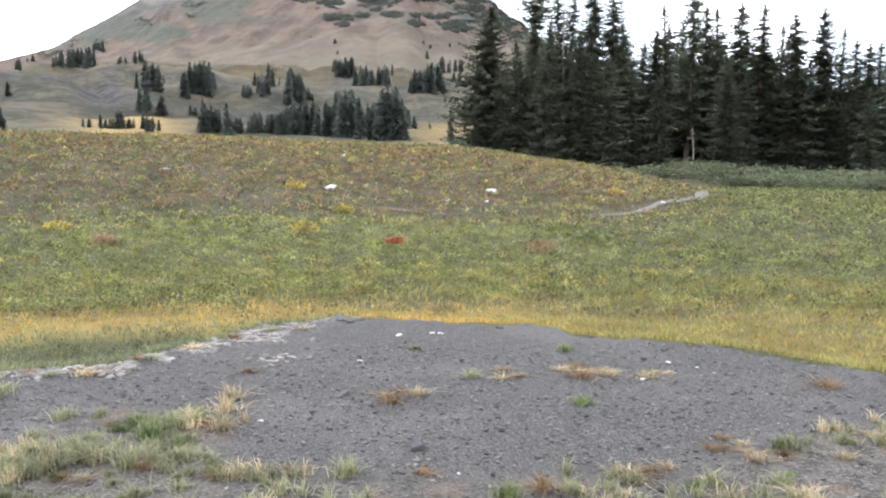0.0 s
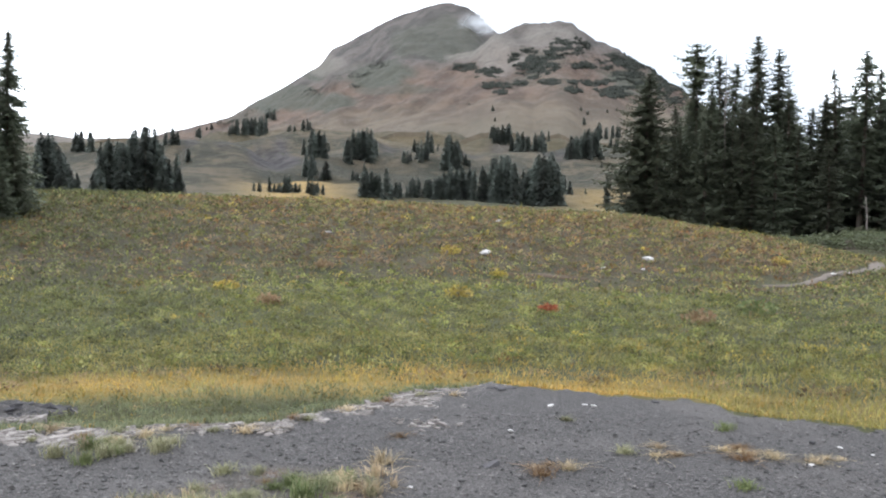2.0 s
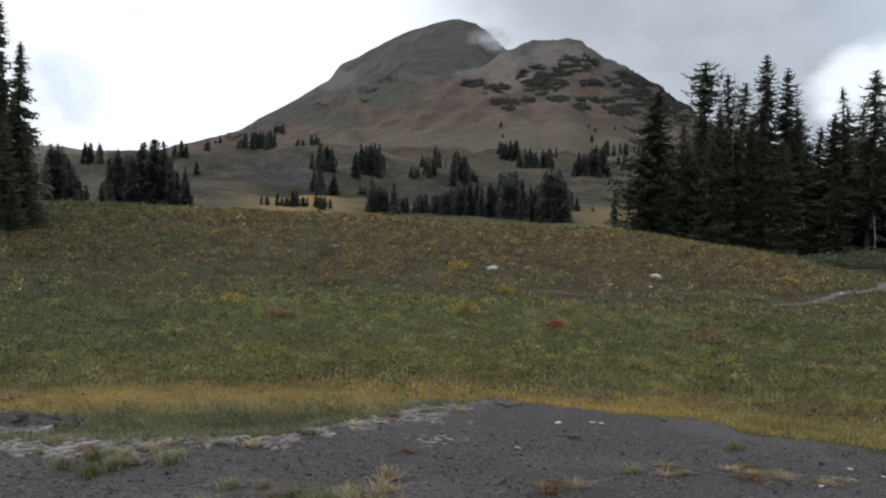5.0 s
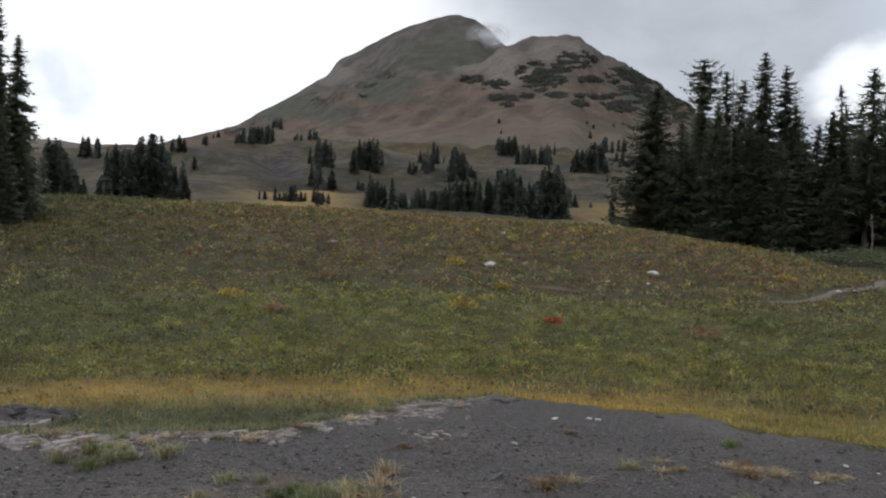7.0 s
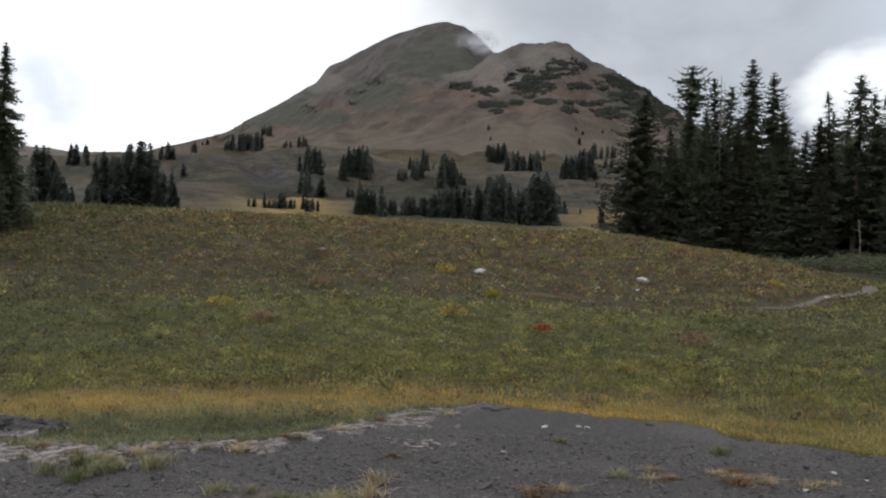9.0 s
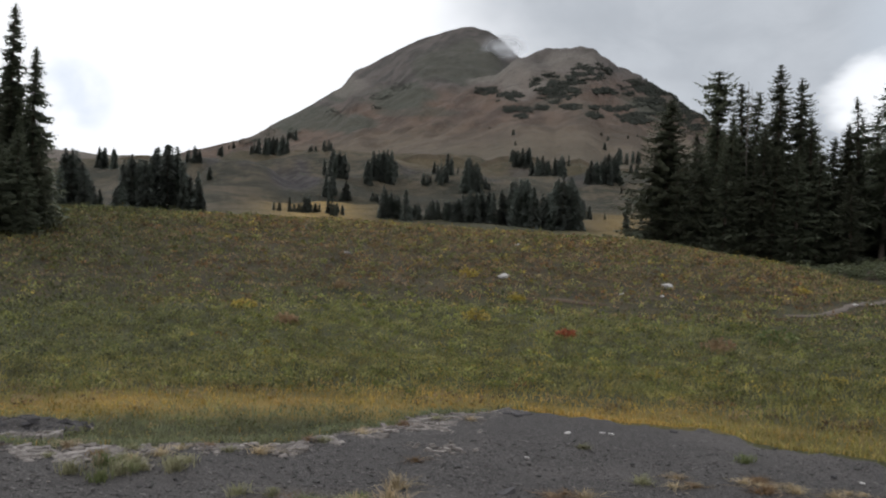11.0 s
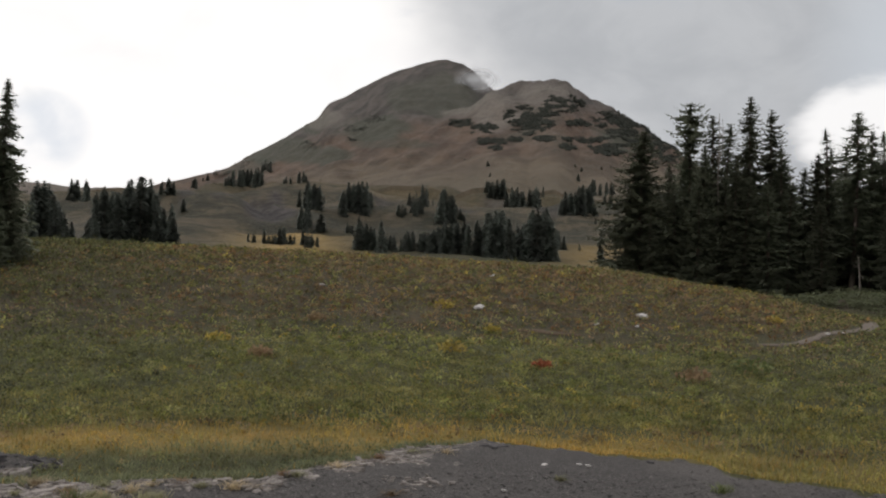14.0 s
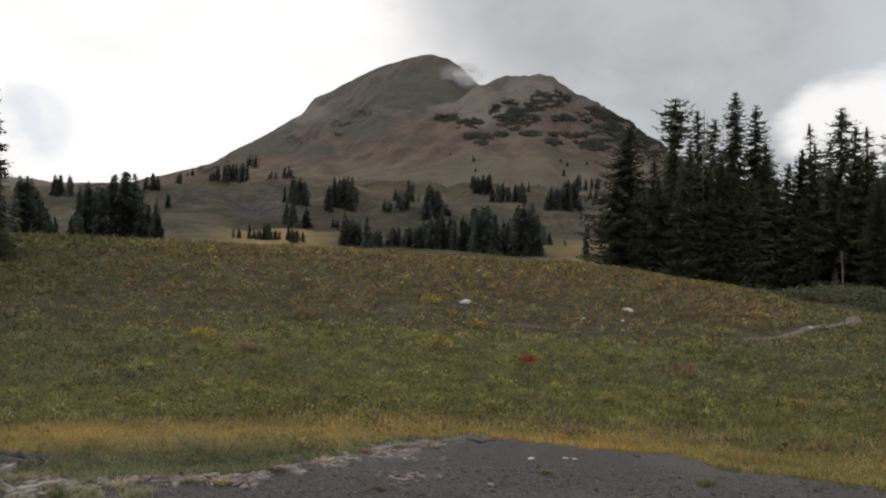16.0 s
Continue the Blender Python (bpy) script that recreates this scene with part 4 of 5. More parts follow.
def build_forest():
    rng = random.Random(8)

    def tree(az, el, r, kind, girth=1.0):
        p = at(az, r)
        NEAR.plant("spruce_tree", p, rise_to(az, r, p.z, el) * 1.04, kind, girth * (1.12 + 0.16 * float(smooth01(az, 11, 15))), group="spruces of the forest edge")

    # the edge row, in order of bearing: bearing, elevation of the tip, distance, form, girth
    tree(2.84, 8.45, 93, 4, 1.2)
    tree(5.69, 10.0, 96, 8, 1.0)
    tree(4.4, 6.6, 99, 0, 1.1)
    tree(7.08, 9.3, 97, 1, 1.0)
    tree(7.9, 8.8, 100, 2, 1.0)
    tree(9.0, 10.3, 96, 3, 0.85)
    tree(10.04, 9.5, 98, 0, 1.0)
    tree(6.3, 7.6, 93, 4, 0.75)
    tree(8.3, 7.0, 92, 3, 0.9)
    tree(10.7, 7.4, 95, 1, 1.3)
    tree(11.9, 6.3, 99, 0, 1.1)
    tree(12.85, 7.0, 96, 3, 0.9)
    tree(13.2, 8.4, 98, 5, 1.2)
    tree(14.57, 9.25, 95, 2, 1.05)
    tree(15.54, 8.25, 99, 1, 1.1)
    tree(16.2, 8.2, 97, 5, 1.25)
    tree(17.4, 8.4, 96, 2, 1.0)
    tree(16.9, 5.3, 90, 0, 1.0)
    tree(18.7, 8.2, 95, 1, 1.15)
    tree(19.6, 7.1, 98, 5, 1.3)
    tree(20.6, 7.6, 94, 3, 1.0)
    tree(21.9, 7.9, 96, 0, 0.95)
    tree(23.0, 6.8, 97, 5, 1.1)
    tree(23.7, 6.1, 99, 1, 1.0)
    tree(24.2, 5.9, 95, 2, 1.0)
    tree(24.8, 5.9, 97, 1, 1.2)
    tree(25.9, 6.6, 94, 3, 1.1)
    tree(27.4, 6.2, 96, 0, 1.1)
    tree(29.0, 6.8, 95, 1, 1.1)
    # lower trees that close the stand behind and between
    for k in range(62):
        az = 3.4 + 27 * (k + rng.random()) / 62
        lid = float(np.interp(az, (3, 6, 10.5, 12, 14, 20, 24, 30), (5.0, 7.4, 6.8, 6.2, 6.8, 6.0, 4.8, 5.2)))
        tree(az, rng.uniform(0.66, 1.0) * lid, rng.uniform(98, 128) if k % 3 or abs(az - 14.7) < 0.9 else rng.uniform(91, 96), rng.choice((6, 7, 6)), rng.uniform(0.95, 1.35))
    for k in range(24):
        az = 4.6 + 25 * (k + rng.random()) / 24
        lid = float(np.interp(az, (3, 6, 10.5, 12, 14, 20, 24, 30), (5.4, 7.8, 6.6, 6.0, 7.2, 6.4, 5.0, 5.4)))
        tree(az, rng.uniform(0.85, 1.05) * lid, rng.uniform(104, 124), rng.choice((6, 7)), rng.uniform(1.0, 1.3))
    bare_trunk(14.97, 90.5, 1.5)
    # one bleached snag among them, forked near its top
    bm = bmesh.new()
    h = rise_to(7.25, 94.0, float(land(7.25, 94.0)), 9.7)
    for dx, z0, z1, r0 in ((0.0, -0.2, h, 0.11), (0.28, h * 0.72, h * 0.97, 0.05)):
        n = 9
        rings = []
        for i in range(n):
            f = i / (n - 1)
            z = z0 + (z1 - z0) * f
            x = dx * min(1.0, f * 3) + 0.06 * math.sin(z * 0.9)
            rad = r0 * (1 - 0.8 * f)
            rings.append([bm.verts.new((x + rad * math.cos(a * math.pi / 3), rad * math.sin(a * math.pi / 3), z)) for a in range(6)])
        for a, b in zip(rings, rings[1:]):
            for q in range(6):
                bm.faces.new((a[q], a[(q + 1) % 6], b[(q + 1) % 6], b[q]))
        bm.faces.new(rings[-1])
    trunk = bpy.data.meshes.new("trunk")
    bm.to_mesh(trunk)
    bm.free()
    snag = new("bare_tree")
    snag.location = at(7.25, 94.0)
    part("trunk", trunk, M_SNAG, snag, smooth=True)
    for k in range(14):
        bm = bmesh.new()
        L = rng.uniform(0.5, 1.1)
        bmesh.ops.create_cone(bm, cap_ends=True, segments=5, radius1=0.035, radius2=0.008, depth=L)
        me = bpy.data.meshes.new("branch")
        bmesh.ops.translate(bm, verts=bm.verts, vec=(0, 0, L / 2))
        bm.to_mesh(me)
        bm.free()
        ob = part("branch", me, M_SNAG, snag)
        ob.matrix_basis = pose(0, 0, h * rng.uniform(0.4, 0.95), rng.uniform(55, 100), 0, rng.uniform(0, 360))
    tagged(snag, "bare bleached dead spruce with a forked top among living trees", "tree")


def build_slope_firs():
    for az, el, r, kind, girth in ((-35.85, 12.4, 37.5, 1, 0.95), (-35.3, 8.8, 38.5, 0, 0.8), (-34.45, 10.15, 37.0, 1, 1.1), (-36.9, 10.9, 38.0, 1, 1.1),
                                   (-35.3, 5.6, 36.0, 2, 1.2), (-34.25, 4.4, 36.2, 2, 1.0), (-36.4, 5.2, 35.6, 2, 1.3), (-34.9, 2.2, 35.0, 2, 1.7), (-33.95, 1.2, 35.5, 2, 1.4)):
        p = at(az, r)
        SPIRE.plant("fir_tree", p, rise_to(az, r, p.z, el), kind, girth, group="firs on the slope")


def build_scrub():
    """Low dark krummholz in patches on the mountain's spur."""
    rng = np.random.default_rng(12)
    V, F = [], []

    def patch(az0, el0, w, h, count, size):
        for _ in range(count):
            a, q = rng.uniform(0, 2 * math.pi), rng.random() ** 0.6 * 1.15
            az, el = az0 + w * q * math.cos(a), el0 + h * q * math.sin(a)
            if float(fbm(az * 1.9, el * 6.0, 4, 101)) < -0.22 + 0.25 * q * q - 0.06 * (w < 0.9):
                continue
            r, z = spot(az, el, 640.0)
            p = np.array(at(az, r, z))
            s = size * rng.uniform(0.5, 1.3)
            for _ in range(4):
                c = p + np.array([rng.normal(0, s * 0.7), rng.normal(0, s * 0.7), 0.0])
                k = len(V)
                hgt, rad = s * rng.uniform(0.4, 0.9), s * rng.uniform(0.4, 0.8)
                t0 = rng.uniform(0, 6)
                for i in range(5):
                    V.append(c + np.array([rad * math.cos(t0 + i * 1.257), rad * math.sin(t0 + i * 1.257), -s * 0.3]))
                V.append(c + np.array([rng.normal(0, rad * 0.2), rng.normal(0, rad * 0.2), hgt]))
                F.extend((k + i, k + (i + 1) % 5, k + 5) for i in range(5))

    # bearing, elevation, half width, half height of each patch
    for az0, el0, w, h in (
            (-4.06, 9.33, 1.35, 0.81), (-1.96, 10.36, 1.08, 0.47), (-2.87, 9.72, 0.54, 0.54), (-1.00, 9.20, 0.81, 0.20), (0.82, 9.38, 1.08, 0.47),
            (2.13, 8.79, 1.35, 0.68), (3.44, 8.00, 1.35, 0.54), (4.22, 7.35, 0.81, 0.41), (-0.19, 8.16, 1.08, 0.20), (0.87, 7.63, 1.22, 0.34),
            (-3.10, 8.22, 0.54, 0.16), (-1.77, 8.19, 0.34, 0.14), (-1.69, 7.77, 0.41, 0.20), (-8.28, 9.09, 0.61, 0.27), (-6.79, 8.72, 0.68, 0.34),
            (-6.37, 8.00, 0.88, 0.20), (-6.16, 7.58, 0.47, 0.16), (-4.83, 8.15, 0.41, 0.16), (-15.00, 8.55, 1.03, 0.22), (-13.56, 9.16, 0.73, 0.29),
            (-15.13, 7.84, 0.44, 0.12), (-17.44, 7.40, 0.73, 0.37)):
        patch(az0, el0, w, h, int((1150 if az0 > -9 else 350) * w * h) + 20, 2.6 if az0 > -9 else 2.0)
    for az0, el0, w, h in ((-20.6, 6.1, 1.6, 0.3), (-22.2, 5.5, 1.4, 0.25), (3.6, 6.9, 2.2, 0.4)):
        patch(az0, el0, w, h, 120, 2.2)
    me = fast_mesh("mountain_scrub", np.array(V), np.array(F))
    tagged(part("mountain_scrub", me, M_SCRUB), "dark patches of wind-stunted conifers on the mountain", "scrub", kind="stuff")


def build_bench_scrub():
    """Low dark bushes dotted over the benches and the foot of the mountain."""
    rng = np.random.default_rng(14)
    n = 2600
    az, r = rng.uniform(-36, 6, n), rng.uniform(300, 900, n)
    x, y = r * np.sin(np.radians(az)), r * np.cos(np.radians(az))
    keep = (fbm(x / 38, y / 38, 3, 121) > 0.12) | (rng.random(n) < 0.12)
    az, r, x, y = az[keep], r[keep], x[keep], y[keep]
    z = terrain(az, r)
    m = len(r)
    s = rng.uniform(0.25, 0.8, m) * (0.5 + r / 800)
    V = []
    for i in range(5):
        a = i * 1.257 + rng.uniform(-0.3, 0.3, m)
        V.append(np.stack([x + s * np.cos(a), y + s * np.sin(a), z - 0.3], 1))
    V.append(np.stack([x + rng.normal(0, 0.2, m), y + rng.normal(0, 0.2, m), z + s * rng.uniform(0.5, 1.1, m)], 1))
    V = np.stack(V, 1).reshape(-1, 3)
    fan = np.array([(i, (i + 1) % 5, 5) for i in range(5)])
    F = (np.arange(m)[:, None, None] * 6 + fan[None]).reshape(-1, 3)
    tagged(part("bench_scrub", fast_mesh("bench_scrub", V, F), M_BENCH), "low dark bushes scattered over the grassy benches", "scrub", kind="stuff")


build_bench_scrub()
build_groves()
build_forest()
build_slope_firs()
build_scrub()


# ---- meadow plants ----
def meet(az, el, start=9.5):
    """Where a line of sight at a bearing and elevation meets the meadow."""
    r = np.linspace(start, 60.0, 1200)
    z = land(np.full_like(r, az), r)
    hit = np.nonzero(np.degrees(np.arctan2(z - EYE, r)) >= el)[0]
    i = hit[0] if len(hit) else len(r) - 1
    return Vector((r[i] * math.sin(radians(az)), r[i] * math.cos(radians(az)), z[i]))


def leaf_cloud(rng, centres, radius, height, count, size, lift=0.9):
    """Leaves of many plants as separate diamonds: (verts, quads)."""
    n = len(centres)
    c = np.repeat(centres, count, axis=0)
    rad, hgt, siz = np.repeat(radius, count), np.repeat(height, count), np.repeat(size, count)
    m = n * count
    a, q = rng.uniform(0, 2 * np.pi, m), np.sqrt(rng.random(m))
    up = rng.random(m) ** 0.8
    base = c + np.stack([np.cos(a) * q * rad, np.sin(a) * q * rad, up * hgt * (1.05 - 0.5 * q)], 1)
    b = a + rng.normal(0, 0.8, m)
    tilt = rng.normal(lift, 0.45, m)
    d = np.stack([np.cos(b) * np.cos(tilt), np.sin(b) * np.cos(tilt), np.sin(tilt)], 1)
    side = np.stack([-np.sin(b), np.cos(b), rng.normal(0, 0.35, m)], 1)
    L = siz * rng.uniform(0.6, 1.4, m)
    W = L * rng.uniform(0.22, 0.42, m)
    mid = base + d * (L * 0.5)[:, None]
    tip = base + d * L[:, None] - np.stack([0 * L, 0 * L, L * 0.22], 1)
    V = np.stack([base, mid + side * W[:, None], tip, mid - side * W[:, None]], 1).reshape(-1, 3)
    return V, np.arange(m * 4).reshape(-1, 4)


def blade_cloud(rng, feet, length, width, bend=0.35, spread=0.25):
    """Grass blades as bent strips: (verts, quads)."""
    m = len(feet)
    b = rng.uniform(0, 2 * np.pi, m)
    lean = np.abs(rng.normal(0, spread, m))
    out = np.stack([np.cos(b), np.sin(b), 0 * b], 1)
    side = np.stack([-np.sin(b), np.cos(b), 0 * b], 1)
    L = length * rng.uniform(0.55, 1.3, m)
    W = width * rng.uniform(0.7, 1.4, m)
    p1 = feet + out * (L * 0.5 * lean)[:, None] + np.stack([0 * L, 0 * L, L * 0.55], 1)
    p2 = feet + out * (L * (lean + bend * rng.random(m)))[:, None] + np.stack([0 * L, 0 * L, L * (1 - 0.3 * lean)], 1)
    s = side * W[:, None] * 0.5
    V = np.stack([feet - s, feet + s, p1 - s * 0.8, p1 + s * 0.8, p2 - s * 0.15, p2 + s * 0.15], 1).reshape(-1, 3)
    k = np.arange(m)[:, None] * 6
    F = np.concatenate([k + np.array([[0, 1, 3, 2]]), k + np.array([[2, 3, 5, 4]])], 0)
    return V, F


def sow(rng, r0, r1, density, az0=-41.0, az1=34.0):
    """Random feet over a ring sector of the meadow, density per square metre: bearings, distances, points."""
    n = int(density * radians(az1 - az0) * (r1 * r1 - r0 * r0) / 2)
    r = np.sqrt(rng.uniform(r0 * r0, r1 * r1, n))
    az = rng.uniform(az0, az1, n)
    x, y = r * np.sin(np.radians(az)), r * np.cos(np.radians(az))
    return az, r, np.stack([x, y, land(az, r)], 1)


def strip(pts, wide):
    """A trodden strip over the ground through points, each with its width: mesh, and its line with half widths."""
    line, w = [], []
    for i in range(len(pts) - 1):
        for k in range(8):
            f = k / 8
            p0, p1, p2, p3 = pts[max(i - 1, 0)], pts[i], pts[i + 1], pts[min(i + 2, len(pts) - 1)]
            line.append(0.5 * (2 * p1 + (p2 - p0) * f + (2 * p0 - 5 * p1 + 4 * p2 - p3) * f * f + (3 * p1 - p0 - 3 * p2 + p3) * f ** 3))
            w.append(wide[i] + (wide[i + 1] - wide[i]) * f)
    V, F = [], []
    for i, p in enumerate(line):
        t = (line[min(i + 1, len(line) - 1)] - line[max(i - 1, 0)]).normalized()
        s = Vector((t.y, -t.x, 0)) * w[i] * (0.5 + 0.2 * float(vnoise(i * 0.7, 3.0)))
        for q, drop in ((p - s, 0.02), (p - s * 0.5, 0.07), (p + s * 0.5, 0.07), (p + s, 0.02)):
            z = float(land(math.degrees(math.atan2(q.x, q.y)), math.hypot(q.x, q.y)))
            V.append((q.x, q.y, z + drop))
        if i:
            k = i * 4
            F.extend((k - 4 + j, k - 3 + j, k + 1 + j, k + j) for j in range(3))
    return fast_mesh("trail", V, F), [(p.x, p.y, 0.5 * q) for p, q in zip(line, w)]


def build_trail():
    path, line = strip([meet(a, e) for a, e in ((9.6, -3.9), (11.35, -3.76), (12.33, -3.47), (13.2, -3.06), (13.84, -2.94), (15.2, -2.7), (15.65, -2.45), (15.8, -2.2))],
                       (0.06, 0.18, 0.26, 0.3, 0.32, 0.38, 0.46, 0.4))
    tagged(part("trail", path, M_TRAIL, smooth=True), "narrow trodden earth footpath curving round the knoll", "path", kind="structure")
    faint, more = strip([meet(a, e) for a, e in ((-6.2, -3.52), (-4.0, -3.6), (-2.2, -3.72), (-0.4, -3.8))], (0.05, 0.16, 0.14, 0.04))
    tagged(part("trail", faint, M_EARTH, smooth=True), "faint streak of bare reddish earth across the knoll", "path", kind="structure")
    return np.array(line + more)


TRAIL = build_trail()


def off_trail(p, spare):
    """True for feet that stand clear of the path."""
    out = np.ones(len(p), dtype=bool)
    for x, y, half in TRAIL:
        out &= np.hypot(p[:, 0] - x, p[:, 1] - y) > half + spare
    return out


def build_meadow():
    rng = np.random.default_rng(77)
    rings = [sow(rng, 8.3, 13, 30), sow(rng, 13, 20, 24), sow(rng, 20, 30, 15), sow(rng, 30, 49, 19), sow(rng, 49, 62, 2.5)]
    az, r = np.concatenate([q[0] for q in rings]), np.concatenate([q[1] for q in rings])
    P = np.concatenate([q[2] for q in rings])
    keep = r > pad_edge(az) + 0.25
    keep &= off_trail(P, 0.22)
    az, r, P = az[keep], r[keep], P[keep]
    x, y = P[:, 0], P[:, 1]
    n1, n2 = fbm(x / 3.5, y / 3.5, 3, 111), fbm(x / 1.6, y / 1.6, 3, 113)
    high = smooth01(r + 5 * n1, 21.5, 30) * (1 - smooth01(az, 12, 18))
    gold = (1 - smooth01(r + 1.5 * n1, 10.9, 12.0))
    pick = rng.random(len(r))
    sort = np.full(len(r), 1)
    sort[pick < 0.42 + 0.5 * n2] = 0
    sort[(rng.random(len(r)) < high * (0.6 + 0.5 * n2))] = 2
    sort[(rng.random(len(r)) < high * 0.45)] = 5
    sort[(rng.random(len(r)) < high * 0.1)] = 1
    sort[(rng.random(len(r)) < high * 0.05)] = 7
    sort[(rng.random(len(r)) < 0.012 + 0.022 * high + 0.02 * (n2 > 0.15) + 0.06 * (r < 15.5 + 2 * n1) * (az > -9 + 8 * n2))] = 3
    sort[(rng.random(len(r)) < 0.004 + 0.03 * high + 0.04 * high * (n2 > 0.1))] = 4
    sort[(sort < 2) & (rng.random(len(r)) < 0.10 + 0.12 * (n1 > 0.1) + 0.12 * ((r < 17) & (n2 > 0.05)))] = 7
    sort[(gold > 0.5) & (sort < 2)] = 2
    sort[(gold > 0.5) & (rng.random(len(r)) < 0.8)] = 6
    front = (r + 1.2 * n2 < 10.0) & (az + 6 * n1 < -6)
    sort[front & (rng.random(len(r)) < 0.5)] = 1
    sort[front & (rng.random(len(r)) < 0.15)] = 7
    # extra dark plants on the left imitate the shade lying there
    sort[(r > 12) & (rng.random(len(r)) < 0.6 * (1 - smooth01(az + 8 * n1, -31, -20)))] = 7
    sort[(r > 14) & (sort != 5) & (rng.random(len(r)) < 0.4 * smooth01(az + 8 * n1, 8, 16))] = 7
    sort[(sort == 0) & (rng.random(len(r)) < 0.5 * smooth01(az + 8 * n1, 8, 16) * (r > 18))] = 5
    kinds = (("green_forbs", M_GREEN, "leafy green forbs covering the flat meadow", 0.15, 0.19, 24, 0.09),
             ("sage_forbs", M_SAGE, "grey-green sage and forbs covering the meadow", 0.16, 0.17, 24, 0.085),
             ("olive_forbs", M_OLIVE, "drying olive-brown forbs covering the knoll", 0.17, 0.15, 22, 0.09),
             ("yellow_forbs", M_YELLOW, "yellowing forbs dotted over the meadow", 0.14, 0.24, 22, 0.09),
             ("rust_forbs", M_RUST, "rust-red autumn forbs dotted over the knoll", 0.21, 0.2, 30, 0.08),
             ("brown_forbs", M_BROWN, "brown withered forbs over the knoll", 0.16, 0.14, 22, 0.08),
             None,
             ("sagebrush", M_DUSK, "dark grey-green sagebrush clumps in the meadow, thickened to imitate shade", 0.22, 0.25, 22, 0.09))
    for k, spec in enumerate(kinds):
        if spec is None:
            continue
        name, mat, label, rad, hgt, count, size = spec
        leaves_of, corners, shade, base = [], [], [], 0
        for near in (True, False):
            # plants far up the knoll need fewer leaves
            C = P[(sort == k) & ((r < 22) == near)]
            leaves = count if near else int(count * 0.45)
            s = rng.uniform(0.45, 1.3, len(C)) * (1 + 0.5 * (rng.random(len(C)) < 0.15))
            far = np.hypot(C[:, 0], C[:, 1])
            size_of = size * (0.5 + 0.014 * far) * (1 - 0.4 * (far < 10.3)) * rng.uniform(0.7, 1.15, len(C)) * (0.68 if near else 1.1)
            s = s * (0.72 if near else 1.0)
            V, F = leaf_cloud(rng, C, rad * s, hgt * s * (0.95 - 0.5 * (far < 10)), leaves, size_of)
            leaves_of.append(V)
            corners.append(F + base)
            shade.append(np.repeat(rng.random(len(C)), leaves * 4))
            base += len(V)
        me = fast_mesh(name, np.concatenate(leaves_of), np.concatenate(corners))
        layer(me, "plant", np.concatenate(shade))
        tagged(part(name, me, mat), label, "plants", kind="stuff")
    # grass: golden along the edge of the gravel, olive elsewhere
    feet = []
    for r0, r1, d in ((7.0, 10.0, 520), (10.0, 14.5, 380), (14.5, 22, 60), (22, 48, 8)):
        a, q, p = sow(rng, r0, r1, d)
        feet.append(np.column_stack([a, q, p])[q > pad_edge(a) + 0.02])
    feet = np.concatenate(feet)
    feet = feet[off_trail(feet[:, 2:], 0.0)]
    a, q, p = feet[:, 0], feet[:, 1], feet[:, 2:]
    w = fbm(p[:, 0] / 1.8, p[:, 1] / 1.8, 3, 117)
    golden = (rng.random(len(q)) < 0.85 * smooth01(q + 0.8 * w + 1.4 * smooth01(a, -12, -2), 9.4, 10.0) * (1 - smooth01(q + 2.2 * w, 10.4, 11.8)) + 0.03)
    front = ~golden & (q + 0.8 * w < 9.8) & (a + 8 * w < -5)
    golden &= rng.random(len(q)) < 1 - 0.65 * smooth01(a, 0, 12)
    for name, mat, sel, L, label in (("golden_grass", M_GOLD, golden, 0.055, "band of golden autumn grass beside the gravel"),
                                     ("front_grass", M_FRONT, front, 0.062, "short grey-green grass behind the pale stones"),
                                     ("meadow_grass", M_TURF, ~golden & ~front, 0.08, "olive green meadow grass")):
        V, F = blade_cloud(rng, p[sel], L, 0.0045 + 0.0004 * q[sel], 0.6, 0.95)
        tagged(part(name, fast_mesh(name, V, F), mat), label, "grass", kind="stuff")


build_meadow()


